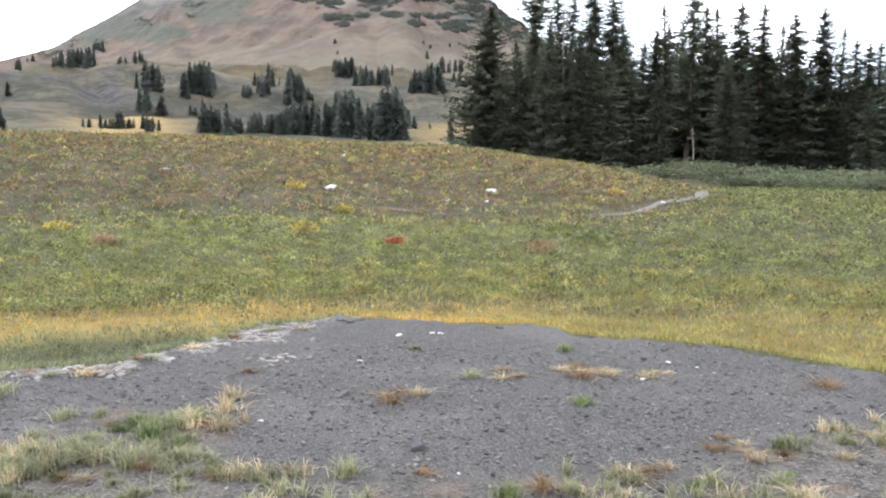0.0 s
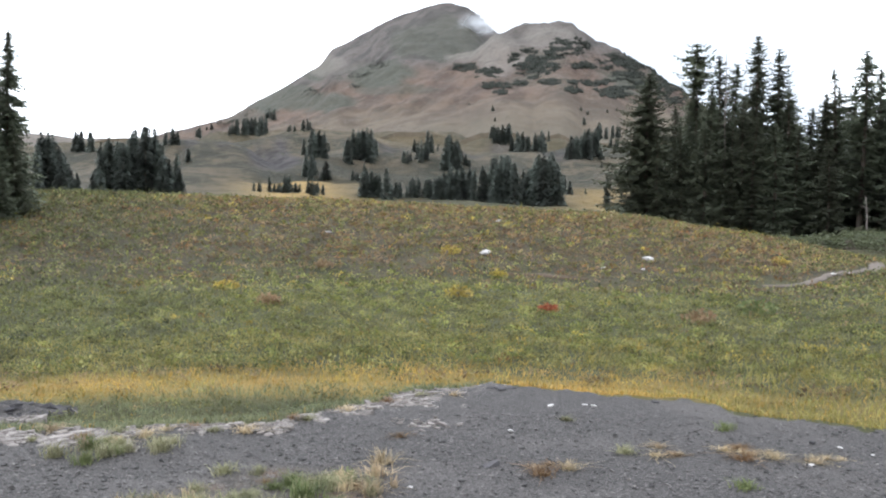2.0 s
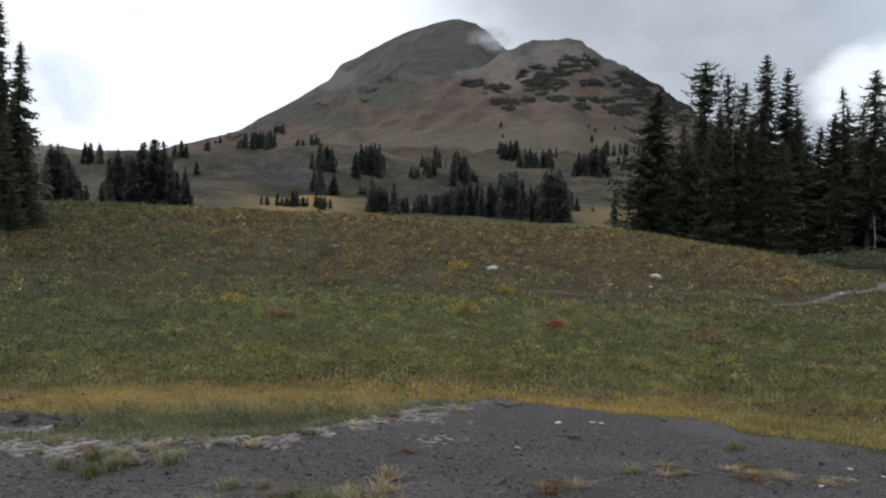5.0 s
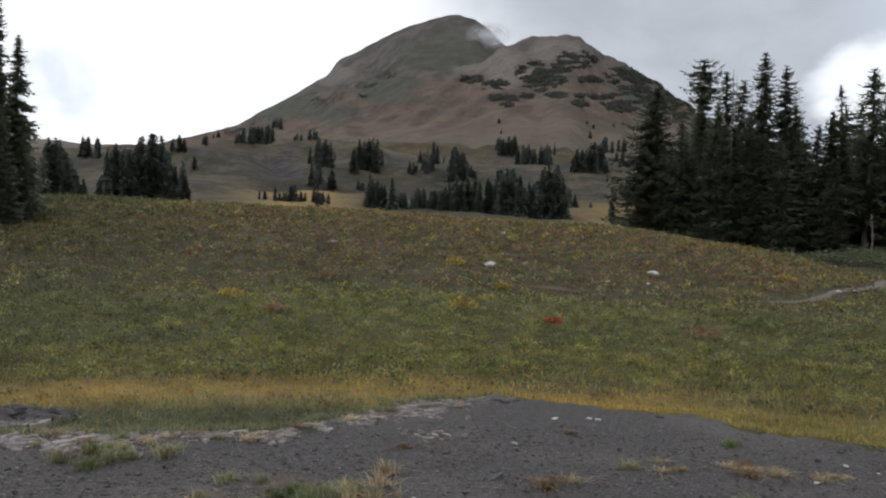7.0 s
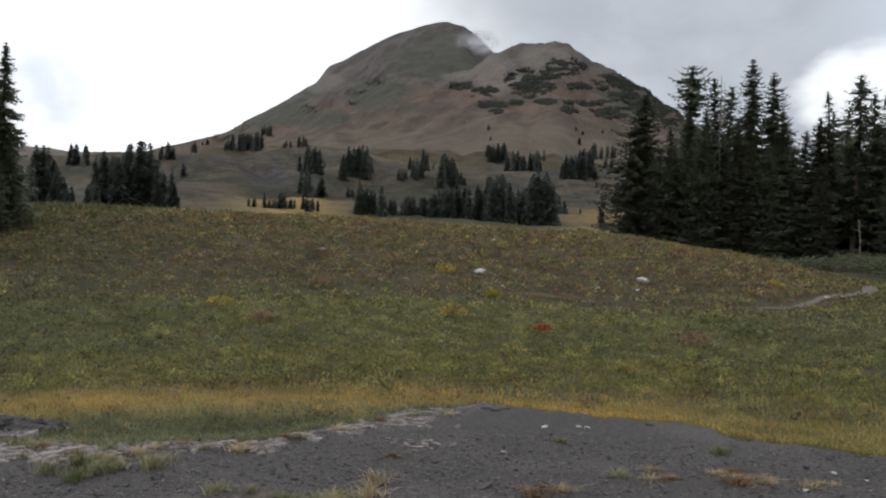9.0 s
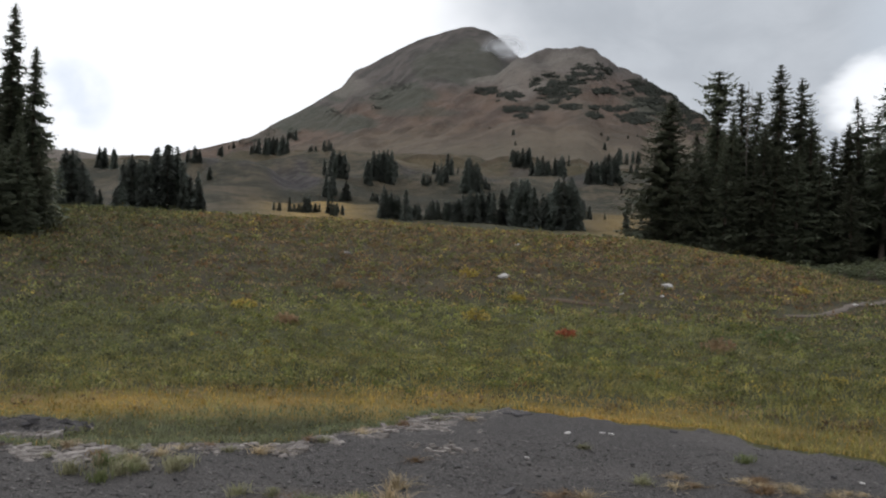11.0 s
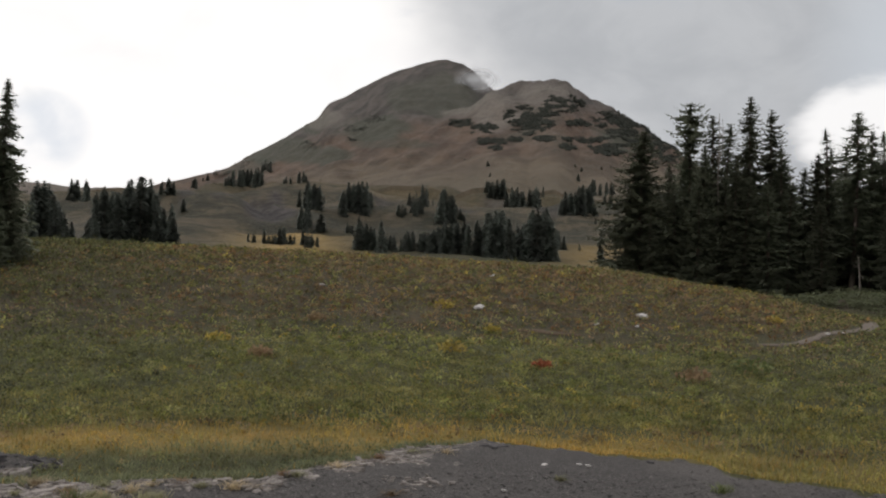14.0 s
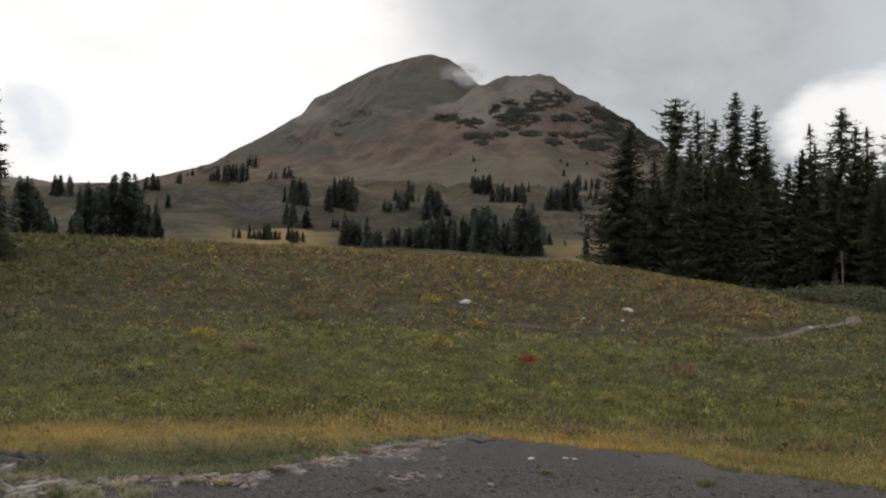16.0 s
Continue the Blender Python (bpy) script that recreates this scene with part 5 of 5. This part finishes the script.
def build_clumps():
    """Single coloured plants that stand out from the meadow."""
    rng = np.random.default_rng(19)
    for az, el, mat, size, label in ((-2.9, -5.5, M_SCARLET, 0.24, "vivid rust-red shrub low in the green meadow"), (-8.5, -4.7, M_YELLOW, 0.45, "bright yellow forb clump in the meadow"),
                                     (6.1, -5.9, M_BROWN, 0.4, "withered brown forb clump in the meadow"), (-20.1, -5.2, M_BROWN, 0.35, "rust-brown forb clump in the meadow"),
                                     (-22.6, -4.3, M_YELLOW, 0.4, "yellow-orange forb clump in the meadow"), (10.6, -2.2, M_YELLOW, 0.4, "yellow forb clump on the knoll"),
                                     (-9.0, -2.0, M_YELLOW, 0.45, "yellow-orange forb clump on the knoll"), (9.4, -5.2, M_FRESH, 0.5, "bright green forb clump in the meadow"),
                                     (-16.8, -3.0, M_BROWN, 0.4, "withered brown forb clump on the knoll"), (-6.0, -3.4, M_YELLOW, 0.35, "yellow forb clump below the knoll")):
        p = meet(az, el - 0.35)
        V, F = leaf_cloud(rng, np.zeros((1, 3)), np.array([size * 0.7]), np.array([size * 0.65]), 150, np.array([0.1]))
        me = fast_mesh("forb_clump", V, F)
        layer(me, "plant", np.full(len(V), 0.75))
        ob = new("forb_clump")
        ob.location = p
        part("foliage", me, mat, ob)
        for k in range(5):
            bm = bmesh.new()
            bmesh.ops.create_cone(bm, cap_ends=True, segments=5, radius1=0.008, radius2=0.004, depth=size * 0.7, matrix=pose(0, 0, size * 0.33))
            stem = bpy.data.meshes.new("stem")
            bm.to_mesh(stem)
            bm.free()
            part("stem", stem, M_WITHER, ob).matrix_basis = pose(0, 0, 0, 24 * math.sin(k * 1.3), 24 * math.cos(k * 1.3), 0)
        tagged(ob, label, "plant", "bright clumps in the meadow")


build_clumps()


def willow_mesh(seed):
    rng = np.random.default_rng(seed)
    c = np.stack([rng.normal(0, 0.55, 26), rng.normal(0, 0.55, 26), rng.uniform(0.05, 0.55, 26)], 1)
    V, F = leaf_cloud(rng, c, np.full(26, 0.3), np.full(26, 0.4), 24, np.full(26, 0.13), 0.9)
    return fast_mesh("crown", V, F)


def build_willows():
    rng = random.Random(31)
    stock = [willow_mesh(k) for k in range(4)]
    bm = bmesh.new()
    for k in range(7):
        a = k * 0.9
        bmesh.ops.create_cone(bm, cap_ends=True, segments=5, radius1=0.025, radius2=0.012, depth=0.7,
                              matrix=pose(0.18 * math.cos(a), 0.18 * math.sin(a), 0.25, 18 * math.sin(a), -18 * math.cos(a), 0))
    stems = bpy.data.meshes.new("stems")
    bm.to_mesh(stems)
    bm.free()
    for k in range(110):
        f = (k + rng.random()) / 110
        az = 11.6 + 26 * f
        far = float(np.interp(az, (11.6, 15, 18.6, 21.6, 26, 38), (74, 66, 57, 51, 46, 40)))
        r = far + rng.uniform(0, 24)
        p = at(az, r)
        ob = new("willow_shrub")
        s = rng.uniform(0.8, 1.5)
        ob.matrix_basis = pose(p.x, p.y, p.z - 0.04, 0, 0, rng.uniform(0, 360)) @ Matrix.Diagonal((s * 1.5, s * 1.5, s, 1))
        part("stems", stems, M_BARK, ob)
        part("crown", stock[k % 4], M_WILLOW, ob)
        tagged(ob, "low grey-green willow shrub in front of the forest", "shrub", "willows below the forest")


build_willows()


# ---- stones and tufts ----
def rock_mesh(name, seed, flat=0.6, jag=0.25):
    rng = random.Random(seed)
    bm = bmesh.new()
    bmesh.ops.create_icosphere(bm, subdivisions=1, radius=0.5)
    for v in bm.verts:
        v.co *= 1 + rng.uniform(-jag, jag)
        v.co.z *= flat
        v.co.x *= 1.15
    me = bpy.data.meshes.new(name)
    bm.to_mesh(me)
    bm.free()
    return me


def slab_mesh(name, seed):
    """A flat angular flake with a broken outline."""
    rng = random.Random(seed)
    n = rng.choice((5, 6, 7))
    bm = bmesh.new()
    rings = []
    for z, k in ((-0.5, 0.94), (0.35, 1.0), (0.5, 0.9)):
        rings.append([])
        for i in range(n):
            a = 2 * math.pi * (i + 0.3 * math.sin(seed * 3.1 + i * 2.3)) / n
            q = 0.5 * k * (0.75 + 0.5 * ((i * 7 + seed * 5) % 5) / 5)
            rings[-1].append(bm.verts.new((q * math.cos(a), q * math.sin(a) * 0.75, z + 0.12 * math.sin(i * 1.9 + seed))))
    for a, b in zip(rings, rings[1:]):
        for i in range(n):
            bm.faces.new((a[i], a[(i + 1) % n], b[(i + 1) % n], b[i]))
    bm.faces.new(rings[-1])
    me = bpy.data.meshes.new(name)
    bm.to_mesh(me)
    bm.free()
    return me


def build_rocks():
    """Pale rocks lying on the knoll and loose white stones on the gravel."""
    rng = random.Random(41)
    for k, (az, el, size) in enumerate(((-6.8, -2.2, 0.85), (-6.05, -0.2, 0.5), (3.03, -2.4, 0.9), (0.35, -3.0, 0.28), (2.75, -3.05, 0.28),
                                        (-16.5, -1.05, 0.4), (13.4, -2.98, 0.3), (14.2, -2.9, 0.25), (6.3, -0.45, 0.3), (8.2, -0.6, 0.4))):
        p = meet(az, el - 0.17, 20.0)
        me = rock_mesh("boulder", 50 + k, 0.45)
        ob = part("boulder", me, M_WHITE)
        ob.matrix_basis = pose(p.x, p.y, p.z + 0.1, rng.uniform(-15, 15), rng.uniform(-15, 15), rng.uniform(0, 360)) @ Matrix.Diagonal((size * 0.6, size * 0.42, size * 0.45, 1))
        tagged(ob, "pale weathered rock half sunk in the meadow of the knoll", "rock", "pale rocks on the knoll")
    shapes = [rock_mesh("stone", 70 + k, 0.5, 0.42) for k in range(4)]
    dark = [slab_mesh("stone", 80 + k) for k in range(4)]
    for k, (az, r, size) in enumerate(((-5.0, 7.0, 0.09), (-11.2, 5.5, 0.06), (-2.6, 8.0, 0.09), (-0.5, 8.1, 0.1), (0.05, 8.05, 0.11), (1.3, 4.5, 0.035),
                                       (14.1, 7.2, 0.07), (15.8, 7.1, 0.06), (12.6, 6.6, 0.08))):
        ob = part("white_stone", shapes[k % 4], M_WHITE)
        size *= 0.8
        p = at(az, r, pad_top(az, r))
        ob.matrix_basis = pose(p.x, p.y, p.z + size * 0.2, rng.uniform(-20, 20), 0, rng.uniform(0, 360)) @ Matrix.Diagonal((size * 0.75, size * 0.7, size * 0.6, 1))
        tagged(ob, "small white angular stone lying on dark gravel", "stone", "white stones on the gravel")
    for k, (az, r, size) in enumerate(((-6.1, 6.0, 0.09), (-1.4, 4.9, 0.09), (12.6, 7.3, 0.05), (3.7, 8.4, 0.06), (-5.8, 8.65, 0.12), (-5.2, 8.7, 0.09), (-6.4, 8.7, 0.08), (-4.4, 8.72, 0.06))):
        ob = part("dark_stone", dark[k % 4], M_DARK)
        p = at(az, r, pad_top(az, r))
        ob.matrix_basis = pose(p.x, p.y, p.z + size * 0.15, 0, rng.uniform(-12, 12), rng.uniform(0, 360)) @ Matrix.Diagonal((size * 1.9, size * 1.1, size * 0.4, 1))
        tagged(ob, "dark shale lump lying on the gravel", "stone", "dark stones on the gravel")


def build_tufts():
    rng = np.random.default_rng(51)

    def tuft(blades, L, spread, rad, seed):
        g = np.random.default_rng(seed)
        a, q = g.uniform(0, 2 * np.pi, blades), np.abs(g.normal(0, rad, blades))
        feet = np.stack([np.cos(a) * q, np.sin(a) * q, 0 * q - 0.01], 1)
        V, F = blade_cloud(g, feet, L, 0.0075, 0.45, spread)
        return fast_mesh("grass_tuft", V, F)

    stock = {"green": [tuft(110, 0.13, 0.5, 0.055, 60 + k) for k in range(4)], "straw": [tuft(90, 0.15, 0.9, 0.05, 70 + k) for k in range(3)]}
    mats = {"sage": ("green", M_TUFT, "tuft of grey-green bunchgrass on stony ground"), "fresh": ("green", M_FRESH, "bright green grass tuft on stony ground"),
            "straw": ("straw", M_STRAW, "bleached straw-coloured dead grass tuft on gravel"), "rust": ("straw", M_WITHER, "withered brown plant flattened on the gravel")}
    made = {}
    for key, (shape, mat, label) in mats.items():
        made[key] = []
        for me in stock[shape]:
            c = me.copy()
            c.materials.append(mat)
            made[key].append(c)

    def put(az, r, key, size, flat=1.0):
        ob = new("grass_tuft", made[key][int(rng.integers(len(made[key])))])
        p = at(az, r, pad_top(az, r))
        ob.matrix_basis = pose(p.x, p.y, p.z, 0, 0, rng.uniform(0, 360)) @ Matrix.Diagonal((size * 0.9, size * 0.9, size * flat * 0.75, 1))
        tagged(ob, mats[key][2], "grass", "grass tufts on the turnout")

    for az, r, key, size, flat in ((-12.9, 6.05, "straw", 0.95, 0.9), (-13.3, 5.75, "straw", 1.0, 0.9), (-13.6, 5.4, "straw", 0.95, 0.8), (-1.4, 6.0, "straw", 0.75, 0.7), (-3.0, 5.85, "rust", 1.0, 0.7),
                                   (2.0, 6.5, "sage", 0.9, 0.7), (3.8, 6.5, "straw", 0.7, 0.4), (8.9, 6.6, "rust", 1.1, 0.5), (10.6, 6.7, "straw", 0.75, 0.6), (9.1, 5.9, "fresh", 0.9, 0.6),
                                   (12.8, 6.7, "straw", 0.8, 0.4), (-1.6, 7.5, "sage", 0.7, 0.5), (7.8, 7.5, "fresh", 0.8, 0.8), (-5.9, 4.5, "sage", 0.9, 1)):
        put(az, r, key, size, flat)
    for az, r, key, size, flat in ((-0.9, 4.5, "rust", 0.6, 0.4), (4.4, 4.2, "fresh", 0.9, 1), (8.4, 4.3, "sage", 0.7, 1), (19.5, 5.0, "straw", 0.7, 0.7), (14.3, 4.75, "straw", 0.5, 0.6), (23.2, 6.8, "rust", 1.1, 0.5),
                                   (-11.9, 6.8, "rust", 0.7, 0.4), (5.2, 6.6, "straw", 0.5, 0.3), (-17.8, 5.3, "fresh", 1.3, 0.9), (-18.6, 5.6, "fresh", 1.0, 0.9), (-16.2, 5.1, "fresh", 0.8, 0.9), (-19.0, 4.9, "sage", 1.2, 0.9)):
        put(az, r, key, size, flat)
    for az, r, n in ((9.6, 6.85, 6), (4.2, 6.6, 2), (-2.0, 5.95, 2), (13.2, 6.9, 3), (17.5, 5.2, 4), (12.5, 4.6, 4)):
        for k in range(n):
            put(rng.normal(az, 0.75), rng.normal(r, 0.06), ("rust", "straw", "straw")[k % 3], rng.uniform(0.4, 0.8), 0.35)
    for k in range(15):
        put(rng.normal(-28.5, 1.8), rng.normal(6.75, 0.12), ("sage", "fresh", "sage", "straw", "sage")[k % 5], rng.uniform(0.6, 1.1), 0.9)
    for k in range(16):
        az = -39 + 31 * (k + rng.random()) / 16
        put(az, float(pad_edge(az)) - rng.uniform(0.0, 0.35), ("straw", "rust", "sage")[k % 3], rng.uniform(0.5, 1.0), 0.6)
    # the overgrown corner and the near verge
    n = 0
    while n < 250:
        az, r = (rng.uniform(-42, -11), rng.uniform(3.2, 6.3)) if n % 3 else (rng.uniform(8, 40), rng.uniform(3.4, 6.6)) if n % 2 else (rng.uniform(-60, 60), rng.uniform(1.2, 6.3))
        x, y = r * math.sin(radians(az)), r * math.cos(radians(az))
        if rng.random() > float(turf_cover(np.array(x), np.array(y))) * (1.0 if az < -10 or az > 20 else 0.3):
            continue
        put(az, r, ("sage", "sage", "straw", "fresh", "sage", "sage", "rust", "sage")[int(rng.integers(8))], rng.uniform(0.35, 0.9), rng.uniform(0.6, 0.95))
        n += 1


def build_verge():
    """Short bunchgrass over the overgrown corner and the near verge."""
    rng = np.random.default_rng(97)
    n = 3600
    pick = rng.random(n)
    az = np.where(pick < 0.5, rng.uniform(-44, -11, n), np.where(pick < 0.88, rng.uniform(-12, 42, n), rng.uniform(-180, 180, n)))
    r = np.where(pick < 0.88, np.sqrt(rng.uniform(3.0 ** 2, 6.4 ** 2, n)), rng.uniform(1.2, 6.4, n))
    x, y = r * np.sin(np.radians(az)), r * np.cos(np.radians(az))
    cover = turf_cover(x, y, 0.75) * smooth01(fbm(x * 1.7, y * 1.7, 3, 99), -0.1 - 0.1 * (az > 12), 0.25)
    keep = rng.random(n) < cover
    x, y, az, r = x[keep], y[keep], az[keep], r[keep]
    c = np.stack([x, y, land(az, r) + 0.005], 1)
    dry = rng.random(len(c)) < 0.2
    for name, mat, sel, label in (("verge_grass", M_TUFT, ~dry, "short grey-green bunchgrass on the stony verge"), ("verge_straw", M_STRAW, dry, "dead straw among the verge grass")):
        q = np.repeat(c[sel], 32, axis=0)
        a, d = rng.uniform(0, 2 * np.pi, len(q)), np.abs(rng.normal(0, 0.026, len(q)))
        q = q + np.stack([np.cos(a) * d, np.sin(a) * d, 0 * d], 1)
        V, F = blade_cloud(rng, q, 0.078, 0.006, 0.5, 0.6)
        tagged(part(name, fast_mesh(name, V, F), mat), label, "grass", kind="stuff")


def build_mound():
    """A low heap of dark spoil beyond the edge of the gravel."""
    rng = random.Random(5)
    n, rings = 40, 9
    V, F = [(0, 0, 0.1)], []
    for i in range(1, rings + 1):
        f = i / rings
        for k in range(n):
            a = 2 * math.pi * k / n
            x, y = 0.75 * f * math.cos(a), 0.4 * f * math.sin(a)
            z = 0.1 * (1 - f * f) ** 1.2 - 0.05 * (i == rings) + 0.09 * float(fbm(x * 6, y * 6, 3, 133)) * (i < rings)
            V.append((x, y, z))
    for k in range(n):
        F.append((0, 1 + k, 1 + (k + 1) % n, 1 + (k + 1) % n))
        for i in range(rings - 1):
            a, b = 1 + i * n, 1 + (i + 1) * n
            F.append((a + k, b + k, b + (k + 1) % n, a + (k + 1) % n))
    bm = bmesh.new()
    vs = [bm.verts.new(v) for v in V]
    for q in F:
        bm.faces.new([vs[i] for i in dict.fromkeys(q)])
    me = bpy.data.meshes.new("gravel_mound")
    bm.to_mesh(me)
    bm.free()
    layer(me, "soil", np.zeros(len(me.vertices)))
    ob = part("gravel_mound", me, M_GRAVEL, smooth=True)
    p = at(-35.6, 9.15)
    ob.matrix_basis = pose(p.x, p.y, p.z - 0.01, 0, 0, 36)
    tagged(ob, "low heap of dark shale spoil in the grass", "gravel heap")
    flakes = [slab_mesh("shale_piece", 90 + k) for k in range(5)]
    for k in range(110):
        a, q = rng.uniform(0, 2 * math.pi), rng.random() ** 0.6
        x, y, s = 0.78 * q * math.cos(a), 0.42 * q * math.sin(a), rng.uniform(0.025, 0.1)
        flake = part("shale_piece", flakes[k % 5], M_DARK if k % 9 else M_PALE, ob)
        flake.matrix_basis = pose(x, y, 0.1 * max(0, 1 - q * q) ** 1.2 + 0.01, rng.gauss(0, 14), rng.gauss(0, 14), rng.uniform(-40, 40)) @ Matrix.Diagonal((s * 1.9, s, 0.022, 1))


def build_ledge():
    """A strip of flat pale rock that shows through the grass beyond the gravel."""
    rng = random.Random(17)
    ledge = new("rock_ledge")
    ledge.location = at(-34.2, 8.75)
    stock = [slab_mesh("flake", 130 + k) for k in range(6)]
    for me in stock:
        me.materials.append(M_PALE)
    for k in range(46):
        az, r = -34.2 + rng.uniform(-2.4, 1.6), 8.75 + rng.gauss(0, 0.06)
        p = at(az, r) - ledge.location
        s = 0.03 + 0.1 * rng.random() ** 2
        part("flake", stock[k % 6], None, ledge).matrix_basis = pose(p.x, p.y, p.z + 0.02, rng.gauss(0, 6), rng.gauss(0, 6), -az + rng.gauss(0, 20)) @ Matrix.Diagonal((s * 2.4, s, rng.uniform(0.03, 0.07), 1))
    tagged(ledge, "strip of flat pale limestone flakes lying in the grass", "rock")


build_rocks()
build_ledge()
build_mound()
build_tufts()
build_verge()


def build_slabs():
    """Pale broken flakes along the edge of the gravel, each a piece of the turnout."""
    rng = random.Random(61)
    pale = [slab_mesh("slab", k) for k in range(8)]
    for me in pale:
        me.materials.append(M_PALE)
    for k in range(300):
        az = rng.uniform(-40, -7.5)
        r = 0.0
        while r == 0.0 or rng.random() > float(pale_band(az, r)):
            az = rng.uniform(-40, -5.2)
            r = float(pad_edge(az)) - rng.uniform(-0.03, 0.85)
        if k < 30:
            az, r = rng.gauss(-10.4, 0.9), rng.gauss(7.22, 0.1)
        s = 0.02 + (0.035 if k < 30 else 0.075) * rng.random() ** 2.2
        ob = part("slab", pale[k % 8], None, GRAVEL)
        p = at(az, r, pad_top(az, r))
        ob.matrix_basis = pose(p.x, p.y, p.z + 0.006, rng.gauss(0, 8), rng.gauss(0, 8), -az + rng.gauss(0, 26)) @ Matrix.Diagonal((s * 2.6, s * 0.85, rng.uniform(0.008, 0.03), 1))


def build_chips():
    rng = np.random.default_rng(71)
    n = 23000
    az = rng.uniform(-44, 36, n)
    r = 2.6 + (pad_edge(az) - 2.65) * rng.random(n) ** 0.9
    x, y = r * np.sin(np.radians(az)), r * np.cos(np.radians(az))
    keep = rng.random(n) > 0.75 * turf_cover(x, y)
    az, r, x, y = az[keep], r[keep], x[keep], y[keep]
    n = len(r)
    z = land(az, r) + 0.014 + 0.02 * fbm(x * 1.1, y * 1.1, 4, 93)
    size = 0.004 + 0.010 * rng.random(n) ** 3.0
    box = np.array([(-1, -1, -1), (1, -1, -1), (1, 1, -1), (-1, 1, -1), (-1, -1, 1), (1, -1, 1), (1, 1, 1), (-1, 1, 1)], dtype=float)
    c = box[None] * (1 + rng.uniform(-0.45, 0.35, (n, 8, 1)))
    c *= np.stack([size * 1.3, size * 0.8, size * rng.uniform(0.15, 0.4, n)], 1)[:, None, :]
    a = rng.uniform(0, 2 * np.pi, n)
    t = rng.normal(0, 0.25, n)[:, None]
    X = c[:, :, 0] * np.cos(a)[:, None] - c[:, :, 1] * np.sin(a)[:, None]
    Y = c[:, :, 0] * np.sin(a)[:, None] + c[:, :, 1] * np.cos(a)[:, None]
    Z = c[:, :, 2] + t * X
    V = np.stack([X + x[:, None], Y + y[:, None], Z + z[:, None]], -1).reshape(-1, 3)
    quad = np.array([(0, 3, 2, 1), (4, 5, 6, 7), (0, 1, 5, 4), (1, 2, 6, 5), (2, 3, 7, 6), (3, 0, 4, 7)])
    F = (np.arange(n)[:, None, None] * 8 + quad[None]).reshape(-1, 4)
    tagged(part("gravel_chips", fast_mesh("gravel_chips", V, F), M_CHIP), "loose angular chips of dark shale", "gravel", kind="stuff")


def build_rubble():
    """Fine pale splinters among the slabs."""
    rng = np.random.default_rng(83)
    n = 9000
    az = rng.uniform(-40, -5, n)
    r = pad_edge(az) - rng.uniform(-0.02, 0.95, n)
    keep = (rng.random(n) < pale_band(az, r)) & (fbm(az * 1.4, r * 3.0, 3, 87) > -0.12)
    az, r = az[keep], r[keep]
    n = len(r)
    x, y, z = r * np.sin(np.radians(az)), r * np.cos(np.radians(az)), land(az, r) + 0.016
    s = 0.008 + 0.035 * rng.random(n) ** 2
    a = rng.uniform(0, 2 * np.pi, n)
    V = []
    for k, (u, v) in enumerate(((-1, -0.7), (1, -0.8), (0.8, 0.7), (-0.7, 0.9))):
        px, py = u * s * rng.uniform(0.6, 1.2, n), v * s * 0.6 * rng.uniform(0.6, 1.2, n)
        V.append(np.stack([x + px * np.cos(a) - py * np.sin(a), y + px * np.sin(a) + py * np.cos(a), z + rng.uniform(0, 0.25, n) * s], 1))
    top = np.stack(V, 1)
    low = top - np.stack([0 * s, 0 * s, 0.012 + 0.3 * s], 1)[:, None, :]
    V = np.concatenate([low, top], 1).reshape(-1, 3)
    quad = np.array([(4, 5, 6, 7), (0, 1, 5, 4), (1, 2, 6, 5), (2, 3, 7, 6), (3, 0, 4, 7)])
    F = (np.arange(n)[:, None, None] * 8 + quad[None]).reshape(-1, 4)
    tagged(part("pale_rubble", fast_mesh("pale_rubble", V, F), M_PALE), "fine pale splinters of limestone at the gravel's edge", "rubble", kind="stuff")


def build_pebbles():
    """The larger loose chips of the near gravel, each a piece of the turnout."""
    rng = random.Random(67)
    stock = [slab_mesh("pebble", 20 + k) for k in range(8)]
    for k, me in enumerate(stock):
        me.materials.append(M_CHIP if k % 4 else M_PALE)
    for k in range(290):
        az, r = rng.uniform(-34, 34), rng.uniform(3.6, 7.4)
        p = at(az, r, pad_top(az, r))
        s = rng.uniform(0.014, 0.036) * (0.7 if k % 8 in (0, 4) else 1.0)
        ob = part("pebble", stock[k % 8], None, GRAVEL)
        ob.matrix_basis = pose(p.x, p.y, p.z + 0.006, rng.gauss(0, 12), rng.gauss(0, 12), rng.uniform(0, 360)) @ Matrix.Diagonal((s * 1.3, s, s * rng.uniform(0.25, 0.5), 1))


build_slabs()
build_pebbles()
build_rubble()
build_chips()
